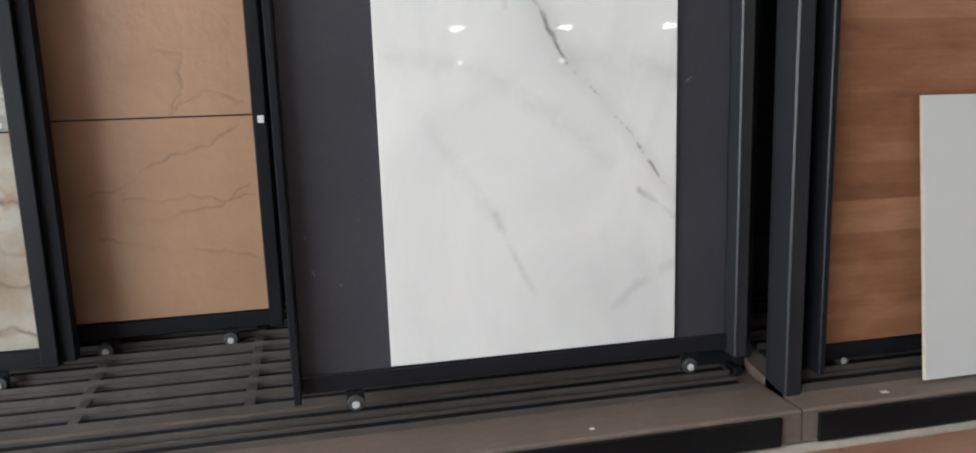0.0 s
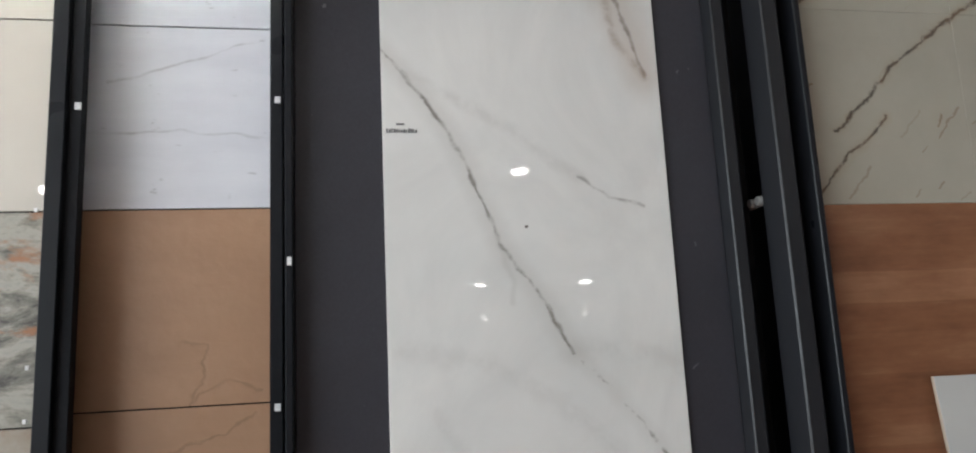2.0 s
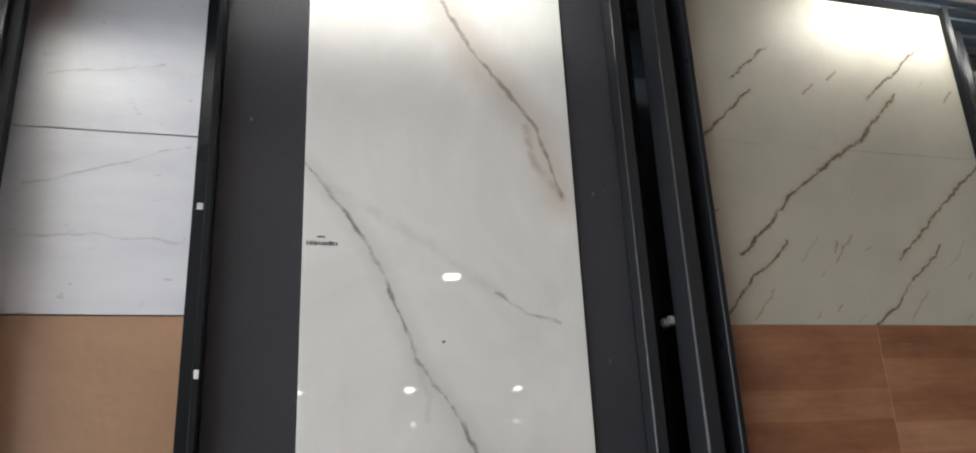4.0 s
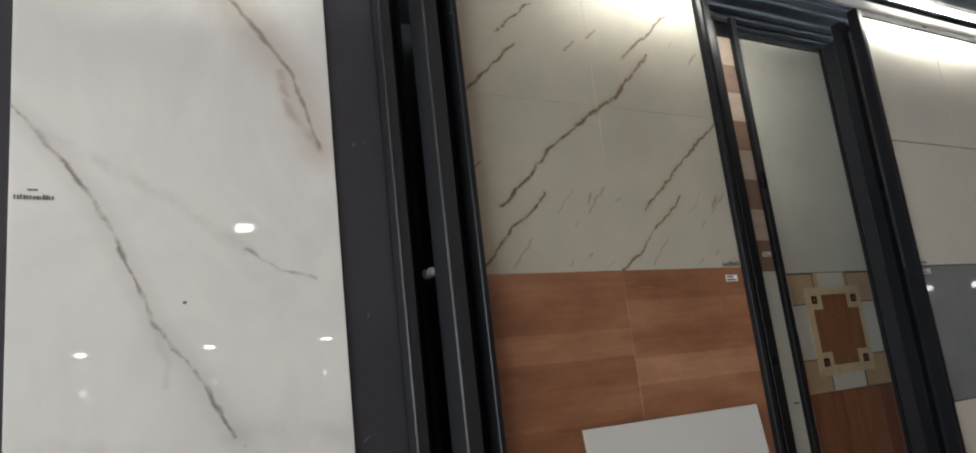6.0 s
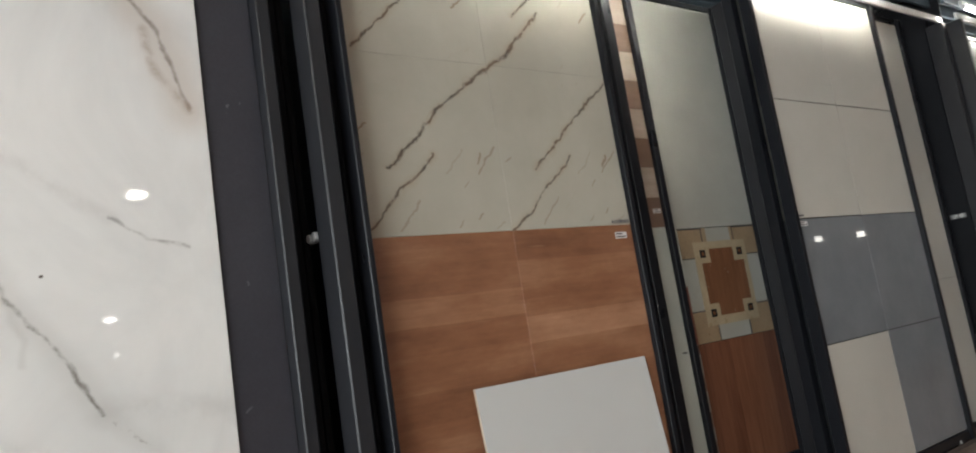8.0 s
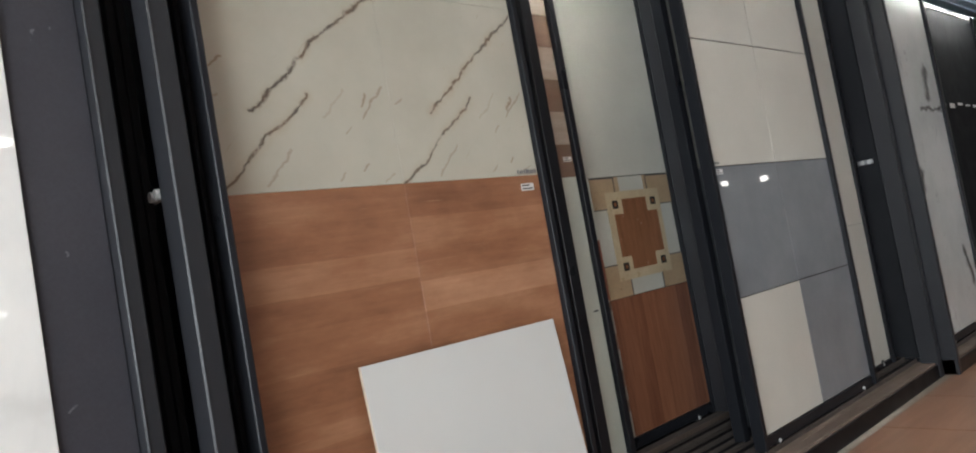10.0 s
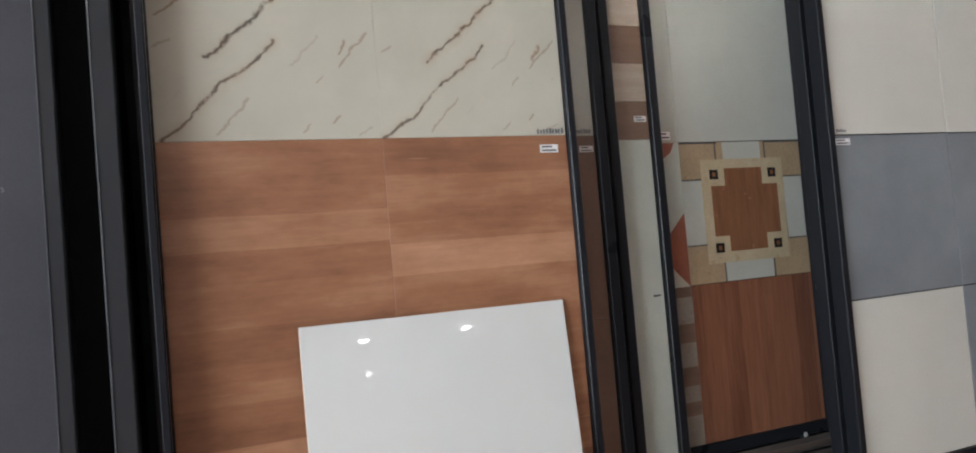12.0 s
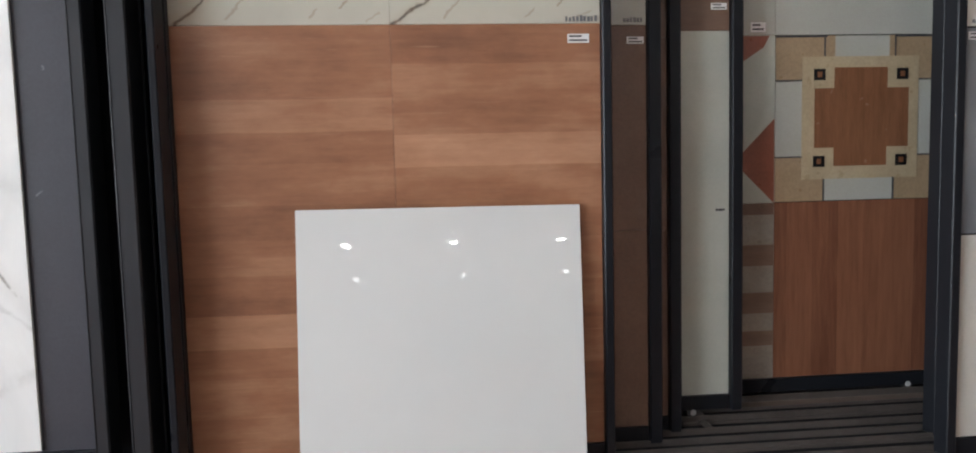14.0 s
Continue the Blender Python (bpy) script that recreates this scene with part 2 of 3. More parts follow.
def oak_material():
    """Wood-look tile: broad level strips, different on the two columns, with long soft grain."""
    m = Mat("oak_look_tile", 0.36)
    wavy = m.math("ADD", m.axis(2), m.math("MULTIPLY", m.math("SUBTRACT", m.noise(3.0, 3, 0.5, (0.7, 1, 0.2)), 0.5), 0.012))
    level = m.math("DIVIDE", m.math("SUBTRACT", wavy, 0.19), 1.175)
    tones = []
    for strips in (((0.19, 0.45), (0.31, 0.58), (0.42, 0.40), (0.504, 0.80), (0.598, 0.36), (0.70, 0.50), (0.80, 0.36), (0.892, 0.52), (1.0, 0.40), (1.085, 0.66), (1.172, 0.40), (1.27, 0.48)),
                   ((0.19, 0.50), (0.30, 0.36), (0.42, 0.60), (0.55, 0.42), (0.66, 0.64), (0.78, 0.45), (0.88, 0.50), (0.981, 0.76), (1.069, 0.50), (1.16, 0.56), (1.258, 0.36))):
        n = m.node("ShaderNodeValToRGB")
        n.color_ramp.interpolation = "CONSTANT"
        e = n.color_ramp.elements
        while len(e) < len(strips):
            e.new(0.5)
        for el, (z, v) in zip(e, strips):
            el.position = (z - 0.19) / 1.175
            el.color = (v, v, v, 1)
        m.put(n.inputs[0], level)
        tones.append(n.outputs[0])
    tone = m.mix(m.math("GREATER_THAN", m.axis(0), 1.727), tones[0], tones[1])
    soft = m.noise(3.4, 6, 0.65, (0.9, 1, 2.4))
    grain = m.noise(6.0, 6, 0.65, (0.7, 1, 12))
    fine = m.noise(45, 4, 0.7, (0.4, 1, 10))
    tone = m.math("ADD", m.math("MULTIPLY", tone, 0.36), m.math("ADD", m.math("MULTIPLY", soft, 0.58), m.math("MULTIPLY", grain, 0.18)))
    c = m.ramp(tone, (0.40, (0.17, 0.070, 0.036)), (0.56, (0.270, 0.121, 0.063)), (0.78, (0.43, 0.235, 0.14)))
    c = m.mix(0.12, c, m.ramp(fine, (0.3, 0.4), (0.65, 1.0)), "MULTIPLY")
    streak = m.noise(7.0, 3, 0.5, (0.6, 1, 22))
    c = m.mix(m.ramp(streak, (0.68, 0.0), (0.76, 0.35)), c, (0.50, 0.32, 0.21))
    m.bump(fine, 0.06, 0.001)
    return m.colour(c)


def sandstone_material():
    m = Mat("sandstone_tile", 0.45)
    w = m.warp(11.0, 0.09)
    c = m.mix(m.ramp(m.noise(3.5, 6, 0.6, (0.7, 1, 1.2)), (0.3, 0.0), (0.7, 1.0)), (0.37, 0.216, 0.128), (0.30, 0.168, 0.096))
    depth = None
    for pts in ([(-0.56, 0.90), (-0.52, 0.99), (-0.50, 1.06), (-0.6, 1.07)], [(-0.56, 0.90), (-0.468, 0.95), (-0.36, 0.93)], [(-0.86, 0.68), (-0.73, 0.70), (-0.55, 0.77), (-0.38, 0.86)],
                [(-0.72, 0.66), (-0.5, 0.645), (-0.35, 0.64)], [(-0.8, 0.55), (-0.6, 0.50), (-0.36, 0.47)], [(-0.7, 0.6), (-0.5, 0.6), (-0.36, 0.68)]):
        d = m.line(w, pts)
        f = m.fall(d, 0.0, 0.014)
        depth = f if depth is None else m.math("MAXIMUM", depth, f)
        c = m.mix(m.math("MULTIPLY", m.fall(d, 0.0, m.math("MULTIPLY", m.noise(20), 0.016)), m.ramp(m.noise(9, 3), (0.4, 0.08), (0.62, 0.55))), c, (0.17, 0.098, 0.05))
    m.bump(m.math("SUBTRACT", m.math("ADD", m.noise(30, 5), m.noise(6, 5, 0.6, (1, 1, 2.5))), m.math("MULTIPLY", depth, 0.3)), 0.45, 0.004)
    return m.colour(c)


def stone_material():
    m = Mat("rustic_stone_tile", 0.5)
    base = m.noise(8.0, 8, 0.68, (0.8, 1, 1.8), None, 0.25)
    c = m.ramp(base, (0.36, (0.05, 0.045, 0.035)), (0.46, (0.17, 0.16, 0.13)), (0.56, (0.34, 0.32, 0.27)), (0.72, (0.20, 0.20, 0.175)))
    rust = m.ramp(m.noise(4.5, 6, 0.7, (0.8, 1, 2.0), None, 0.4), (0.54, 0.0), (0.64, 0.9))
    c = m.mix(rust, c, (0.30, 0.12, 0.045))
    m.bump(base, 0.4, 0.004)
    return m.colour(c)


def banded_stone_material():
    m = Mat("banded_cream_stone_tile", 0.4)
    w = m.warp(5.0, 0.28)
    sep = m.node("ShaderNodeSeparateXYZ")
    m.put(sep.inputs[0], w)
    bands = m.math("ADD", m.math("MULTIPLY", sep.outputs[2], 7.0), m.math("MULTIPLY", sep.outputs[0], 2.2))
    wave = m.math("ABSOLUTE", m.math("SINE", m.math("MULTIPLY", bands, 3.14159)))
    c = m.mix(m.ramp(m.noise(6, 5, 0.6), (0.35, 0.0), (0.7, 1.0)), (0.36, 0.33, 0.28), (0.22, 0.16, 0.105))
    c = m.mix(m.math("MULTIPLY", m.ramp(wave, (0.0, 1.0), (0.34, 0.0)), m.ramp(m.noise(5, 4), (0.38, 0.3), (0.56, 1.0))), c, (0.085, 0.045, 0.022))
    c = m.mix(m.ramp(m.noise(9, 5, 0.7), (0.56, 0.0), (0.66, 0.7)), c, (0.24, 0.13, 0.06))
    return m.colour(c)


def pale_veined_material():
    m = Mat("pale_grey_tile", 0.3)
    w = m.warp(7.0, 0.05)
    c = m.mix(m.ramp(m.noise(4, 6, 0.6, (0.5, 1, 2)), (0.3, 0.0), (0.7, 1.0)), (0.62, 0.63, 0.67), (0.52, 0.53, 0.58))
    for pts in ([(-0.82, 1.88), (-0.745, 1.899), (-0.564, 1.961), (-0.33, 2.05)], [(-0.9, 1.72), (-0.6, 1.73), (-0.3, 1.70)], [(-0.8, 2.26), (-0.6, 2.30), (-0.45, 2.33)]):
        d = m.line(w, pts)
        c = m.mix(m.math("MULTIPLY", m.fall(d, 0.0, m.math("MULTIPLY", m.noise(18), 0.013)), m.ramp(m.noise(7, 3), (0.42, 0.05), (0.66, 0.6))), c, (0.22, 0.22, 0.24))
    c = m.mix(m.ramp(m.noise(14, 4, 0.6, (1, 1, 3)), (0.68, 0.0), (0.74, 0.5)), c, (0.25, 0.25, 0.27))
    return m.colour(c)


def spotted_marble_material():
    m = Mat("spotted_white_marble_tile", 0.1)
    c = m.mix(m.ramp(m.noise(1.8, 5, 0.6), (0.4, 0.0), (0.7, 1.0)), (0.55, 0.57, 0.57), (0.42, 0.44, 0.44))
    d = m.ramp(m.noise(4.0, 6, 0.75, (1.6, 1, 1), None, 1.5), (0.60, 0.0), (0.66, 0.85))
    c = m.mix(m.math("MULTIPLY", d, 0.5), c, (0.14, 0.14, 0.14))
    w = m.warp(9.0, 0.10)
    for pts, width in (([(5.53, 2.27), (5.56, 2.20)], 0.05), ([(6.10, 1.88), (6.06, 1.78), (6.04, 1.68)], 0.07), ([(5.85, 1.60), (6.26, 1.605)], 0.022),
                       ([(5.57, 1.24), (5.62, 1.17), (5.58, 1.08)], 0.06), ([(6.12, 0.62), (6.17, 0.50), (6.20, 0.42)], 0.06), ([(5.5, 0.80), (5.6, 0.80)], 0.025)):
        near = m.line(w, pts)
        c = m.mix(m.math("MULTIPLY", m.fall(near, 0.0, m.math("MULTIPLY", m.noise(14, 3), width * 2)), 0.9), c, (0.05, 0.05, 0.05))
    return m.colour(c)


def glow(name, colour, power):
    m = Mat(name)
    m.put(m.b.inputs["Emission Color"], (*colour, 1))
    m.b.inputs["Emission Strength"].default_value = power
    return m.colour((0.8, 0.8, 0.8))


MARBLE = marble_material()
VEINED = veined_material()
OAK = oak_material()
MERBAU = plank_material("red_plank_tile", (0.115, 0.046, 0.026), (0.190, 0.078, 0.044), (0.27, 0.120, 0.067), 0.09, True, 0.25)
TEAK = mottled("brown_plank_tile", (0.19, 0.115, 0.08), (0.14, 0.082, 0.055), 5, 0.4, 0.0, 60, 0.03, 0.5, (0.5, 1, 5))
ASH = mottled("pale_plank_tile", (0.40, 0.33, 0.27), (0.31, 0.245, 0.195), 5, 0.4, 0.0, 60, 0.03, 0.5, (0.5, 1, 5))
UMBER = mottled("umber_tile", (0.17, 0.10, 0.07), (0.13, 0.075, 0.052), 5, 0.4)
SANDSTONE = sandstone_material()
STONE = stone_material()
BANDED = banded_stone_material()
PALE = pale_veined_material()
SPOTTED = spotted_marble_material()
cm = Mat("charcoal_laminate", 0.42, 0.0, 0.3)
cc = cm.mix(cm.ramp(cm.noise(2.5, 5, 0.6), (0.3, 0.0), (0.7, 1.0)), (0.044, 0.044, 0.053), (0.034, 0.034, 0.042))
cc = cm.mix(cm.ramp(cm.noise(38, 2, 0.5), (0.765, 0.0), (0.80, 0.6)), cc, (0.16, 0.16, 0.17))
cm.bump(cm.noise(90, 3), 0.06, 0.001)
CHARCOAL = cm.colour(cm.mix(0.2, cc, cm.ramp(cm.noise(150, 3), (0.3, 0.3), (0.7, 1.0)), "MULTIPLY"))
GRAPHITE = mottled("graphite_aluminium", (0.023, 0.024, 0.028), (0.018, 0.019, 0.022), 1.5, 0.36, 0.0, 300, 0.0, 0.28)
ANODISED = mottled("dark_anodised_aluminium", (0.013, 0.014, 0.017), (0.010, 0.011, 0.014), 1.2, 0.30, 0.0, 400, 0.0, 0.16)
MATTBLACK = mottled("matt_black_board", (0.017, 0.018, 0.021), (0.013, 0.014, 0.016), 3, 0.7, 0.0, 120, 0.03, 0.08)
BLACK = mottled("black_lacquer", (0.008, 0.008, 0.009), (0.005, 0.005, 0.006), 4, 0.35, 0.0, 120, 0.05, 0.15)
DECK = mottled("brown_deck_laminate", (0.172, 0.130, 0.110), (0.114, 0.085, 0.071), 3, 0.45, 0.0, 70, 0.05, 0.3, (0.4, 1.5, 1))
RAIL = mottled("brown_steel_track", (0.080, 0.067, 0.060), (0.050, 0.042, 0.038), 8, 0.45, 0.0)
wm = Mat("polished_white_tile", 0.006)
WHITE = wm.colour(wm.mix(wm.noise(1.6, 4), (0.58, 0.585, 0.57), (0.53, 0.54, 0.53)))
im = Mat("polished_ivory_tile", 0.02)
IVORY = im.colour(im.mix(im.noise(2.0, 4), (0.52, 0.49, 0.43), (0.46, 0.43, 0.38)))
EDGE = mottled("raw_tile_edge", (0.55, 0.46, 0.36), (0.48, 0.40, 0.32), 20, 0.7)
BEIGE = mottled("satin_beige_tile", (0.56, 0.55, 0.50), (0.50, 0.49, 0.445), 1.6, 0.22, 0.0, 160, 0.0, grain=0.09, vary=0.1)
TAUPE = mottled("satin_grey_beige_tile", (0.46, 0.46, 0.41), (0.39, 0.39, 0.35), 1.5, 0.26, 0.0, 160, 0.0, grain=0.09, vary=0.1)
CEMENT = mottled("cement_grey_tile", (0.22, 0.235, 0.25), (0.175, 0.19, 0.205), 4, 0.018, 0.0, 120, 0.0, grain=0.09, vary=0.1)
SAGE = mottled("pale_sage_tile", (0.45, 0.465, 0.41), (0.38, 0.40, 0.355), 4, 0.35, grain=0.09, vary=0.1)
CREAM = mottled("cream_inlay", (0.46, 0.375, 0.245), (0.39, 0.31, 0.20), 10, 0.3)
TAN = mottled("tan_inlay", (0.36, 0.26, 0.16), (0.30, 0.215, 0.13), 9, 0.3)
OCHRE = mottled("ochre_inlay", (0.25, 0.115, 0.06), (0.17, 0.075, 0.038), 9, 0.25, 0.0, 60, 0.0, 0.5, (4, 1, 0.4))
SIENNA = mottled("red_brown_inlay", (0.26, 0.085, 0.05), (0.21, 0.07, 0.04), 9, 0.3)
STRIPE = mottled("grey_brown_inlay", (0.30, 0.27, 0.23), (0.22, 0.19, 0.16), 9, 0.3)
NAVY = mottled("navy_fascia_panel", (0.075, 0.098, 0.128), (0.058, 0.077, 0.104), 1.5, 0.4)
TRIM = mottled("white_aluminium_trim", (0.72, 0.72, 0.72), (0.62, 0.62, 0.62), 6, 0.25, 0.2)
ZINC = mottled("zinc_plated_steel", (0.52, 0.52, 0.51), (0.42, 0.42, 0.42), 40, 0.35)
TYRE = mottled("dark_nylon", (0.05, 0.05, 0.05), (0.035, 0.035, 0.035), 40, 0.45)
RUBBER = mottled("grey_nylon", (0.25, 0.25, 0.25), (0.2, 0.2, 0.2), 30, 0.5)
PAPER = mottled("paper_label", (0.75, 0.75, 0.75), (0.7, 0.7, 0.7), 30, 0.7)
INK = mottled("printed_ink", (0.06, 0.06, 0.065), (0.04, 0.04, 0.045), 60, 0.6)
FADED = mottled("faded_ink", (0.16, 0.16, 0.165), (0.11, 0.11, 0.115), 60, 0.6)
PLASTER = mottled("white_wall_paint", (0.72, 0.71, 0.68), (0.66, 0.65, 0.62), 0.8, 0.7)
CEILING = mottled("white_ceiling_paint", (0.78, 0.78, 0.76), (0.72, 0.72, 0.70), 0.6, 0.8)
BACKWALL = mottled("dark_wall_paint", (0.075, 0.095, 0.118), (0.060, 0.076, 0.096), 1.0, 0.5)
fm = Mat("brown_floor_tile", 0.3)
fc = fm.mix(fm.ramp(fm.noise(3.0, 6, 0.6, (0.6, 5, 1)), (0.3, 0.0), (0.7, 1.0)), (0.30, 0.165, 0.110), (0.20, 0.105, 0.070))
fc = fm.mix(fm.math("MULTIPLY", fm.rand(), 0.35), fc, (0.17, 0.095, 0.066))
fm.bump(fm.noise(60, 4, 0.6, (0.5, 8, 1)), 0.06, 0.001)
FLOORTILE = fm.colour(fc)
GROUT = mottled("light_grout", (0.42, 0.38, 0.34), (0.34, 0.31, 0.28), 12, 0.8)
LED = glow("ceiling_light_diffuser", (1.0, 0.98, 0.95), LED_POWER)
DAYLIT = glow("overcast_daylight", (0.80, 0.90, 1.0), 1.2)
gm = Mat("clear_glass", 0.0)
gm.b.inputs["Transmission Weight"].default_value = 1.0
GLASS = gm.colour((0.95, 0.97, 0.97))
LEDDIM = glow("wall_light_diffuser", (1.0, 0.98, 0.95), 7.0)
TUBE = glow("tube_diffuser", (1.0, 0.99, 0.95), TUBE_POWER)


# ---- mesh helpers ----
def box_bm(x0, x1, y0, y1, z0, z1, bevel=0.0, bm=None):
    bm = bm or bmesh.new()
    v = [bm.verts.new((x, y, z)) for z in (z0, z1) for y in (y0, y1) for x in (x0, x1)]
    faces = [bm.faces.new([v[i] for i in q]) for q in ((0, 2, 3, 1), (4, 5, 7, 6), (0, 1, 5, 4), (2, 6, 7, 3), (0, 4, 6, 2), (1, 3, 7, 5))]
    if bevel:
        edges = list({e for f in faces for e in f.edges})
        bmesh.ops.bevel(bm, geom=edges, offset=bevel, segments=1, affect="EDGES", profile=0.5)
    return bm


def cyl_bm(radius, depth, at, axis="Y", sides=20, bm=None, bevel=0.0):
    bm = bm or bmesh.new()
    turn = {"X": Matrix.Rotation(radians(90), 4, "Y"), "Y": Matrix.Rotation(radians(90), 4, "X"), "Z": Matrix()}[axis]
    r = bmesh.ops.create_cone(bm, cap_ends=True, segments=sides, radius1=radius, radius2=radius, depth=depth, matrix=Matrix.Translation(at) @ turn)
    if bevel:
        rim = [e for e in {e for v in r["verts"] for e in v.link_edges} if any(len(f.verts) > 4 for f in e.link_faces)]
        bmesh.ops.bevel(bm, geom=rim, offset=bevel, segments=2, affect="EDGES", profile=0.5)
    return bm


def mesh_of(name, bm, material):
    me = bpy.data.meshes.new(name)
    bm.to_mesh(me)
    bm.free()
    me.materials.append(material)
    return me


def part(name, bm, material, parent, label=""):
    ob = new(name, mesh_of(name, bm, material))
    ob.parent = parent
    if parent is not None:
        ob.matrix_parent_inverse = parent.matrix_basis.inverted()
    return tagged(ob, label)


def thing(name, at, label, category, group="", kind=""):
    ob = new(name)
    ob.empty_display_size = 0.1
    ob.matrix_basis = Matrix.Translation(at)
    return tagged(ob, label, category, group, kind)


def structure(name, bm, material, label, category):
    return tagged(new(name, mesh_of(name, bm, material)), label, category, "", "structure")


SLABS = {}


def piece(name, x, y, z, w, d, h, material, parent, bevel=0.0006):
    """One tile: front face in the plane y, lower left corner at x, z; alike tiles share a mesh."""
    key = (round(w, 4), round(d, 4), round(h, 4), material.name)
    if key not in SLABS:
        SLABS[key] = mesh_of(name, box_bm(0, w, 0, d, 0, h, bevel), material)
    ob = new(name, SLABS[key])
    ob.parent = parent
    ob.matrix_parent_inverse = parent.matrix_basis.inverted()
    ob.matrix_basis = Matrix.Translation((x, y, z))
    return ob


# ---- the room ----
X0, X1, YB, YF, H = -5.2, 20.0, 0.95, -22.6, 3.05
structure("floor", box_bm(X0, X1, YF, YB, -0.12, -0.004), GROUT, "pale grout bed under brown wood-look floor tiles", "floor")
structure("ceiling", box_bm(X0, X1, YF, YB, H, H + 0.12), CEILING, "plain white painted showroom ceiling", "ceiling")
structure("wall_north", box_bm(X0, X1, YB, YB + 0.15, -0.12, H + 0.12), BACKWALL, "dark painted wall behind the sliding tile racks", "wall")
structure("wall_south", box_bm(X0, X1, YF - 0.15, YF, -0.12, H + 0.12), PLASTER, "plain off-white wall at the far side of the showroom", "wall")
wb = bmesh.new()
for y0, y1, z0, z1 in ((YF - 0.15, -8.0, -0.12, H + 0.12), (-1.2, YB + 0.15, -0.12, H + 0.12), (-8.0, -1.2, -0.12, 0.05), (-8.0, -1.2, 2.72, H + 0.12)):
    box_bm(X0 - 0.15, X0, y0, y1, z0, z1, 0.0, wb)
structure("wall_west", wb, PLASTER, "plain off-white end wall around the glazed shop front", "wall")
shop = thing("window_1", (X0, -4.6, 0.05), "glazed shop front with dark frames, letting in daylight", "window", "", "structure")
for i in range(4):
    y0 = -8.0 + i * 1.7
    part("pane", box_bm(X0 - 0.08, X0 - 0.074, y0 + 0.03, y0 + 1.67, 0.08, 2.69), GLASS, shop).visible_shadow = False
    part("mullion", box_bm(X0 - 0.11, X0 - 0.05, y0 - 0.03, y0 + 0.03, 0.05, 2.72, 0.004), ANODISED, shop)
part("head", box_bm(X0 - 0.11, X0 - 0.05, -7.97, -1.23, 2.69, 2.72), ANODISED, shop)
part("sill", box_bm(X0 - 0.11, X0 - 0.05, -7.97, -1.23, 0.05, 0.08), ANODISED, shop)
structure("backdrop", box_bm(X0 - 4.0, X0 - 3.95, -16.0, 6.0, -1.0, 6.0), DAYLIT, "pale overcast daylight outside the shop front", "backdrop")
structure("wall_east", box_bm(X1, X1 + 0.15, YF - 0.15, YB + 0.15, -0.12, H + 0.12), PLASTER, "plain off-white showroom end wall", "wall")


# ---- ceiling lights ----
def ceiling_light(x, y):
    t = thing("ceiling_light", (x, y, H), "square white surface-mounted downlight, switched on, under the ceiling", "ceiling light", "square ceiling lights")
    s, z = 0.075, H
    part("frame", box_bm(x - s - 0.012, x + s + 0.012, y - s - 0.012, y + s + 0.012, z - 0.012, z - 0.001, 0.002), TRIM, t)
    part("diffuser", box_bm(x - s, x + s, y - s, y + s, z - 0.050, z - 0.013), LED, t, "glowing white diffuser")
    return t


first_light = ceiling_light(1.80, -6.3)
for lx, ly, size in [(-0.85, -6.3, 1.0), (-3.4, -6.3, 1.3), (4.28, -6.3, 1.0), (6.85, -6.3, 1.0), (0.45, -20.4, 1.6), (3.65, -20.4, 1.6), (7.0, -20.4, 1.6),
                     (10.4, -20.4, 1.6), (-2.7, -20.4, 1.6)]:
    copy_thing(first_light, Matrix.Translation((lx, ly, H)) @ Matrix.Scale(size, 4))


def wall_light(x, y, z, east):
    """A square lamp on the east or the south wall."""
    t = thing("wall_light", (x, y, z), "square white wall lamp, switched on, on the far wall", "wall light", "square wall lights")
    for name, s, d0, d1, m in (("base", 0.12, 0.001, 0.03, TRIM), ("diffuser", 0.10, 0.031, 0.06, LEDDIM)):
        if east:
            part(name, box_bm(x - d1, x - d0, y - s, y + s, z - s * 0.7, z + s * 0.7, 0.005), m, t)
        else:
            part(name, box_bm(x - s, x + s, y + d0, y + d1, z - s * 0.7, z + s * 0.7, 0.005), m, t)
    return t


wall_light(4.1, YF, 2.12, False)
wall_light(7.6, YF, 2.12, False)
wall_light(0.6, YF, 2.12, False)
wall_light(X1, -9.6, 2.25, True)
wall_light(X1, -8.4, 2.15, True)
wall_light(X1, -6.8, 2.42, True)


# ---- racks: deck with tracks, side posts, fascia with light trim ----
def side_post(x0, x1, y0, y1, rack):
    """A boxed aluminium upright with a raised bead down its front."""
    p = part("post", box_bm(x0, x1, y0, y1, 0.0, 2.47, 0.004), GRAPHITE, rack, "dark grey aluminium post")
    part("bead", box_bm(x0 + 0.003, x0 + 0.006, y0 - 0.002, y0 + 0.001, 0.1, 2.45, 0.0008), GRAPHITE, p)
    return p


def deck_height(y, bend):
    """The deck is level at the front and climbs gently from the bend to the wall."""
    return 0.088 + 0.2 * max(0.0, y - bend)


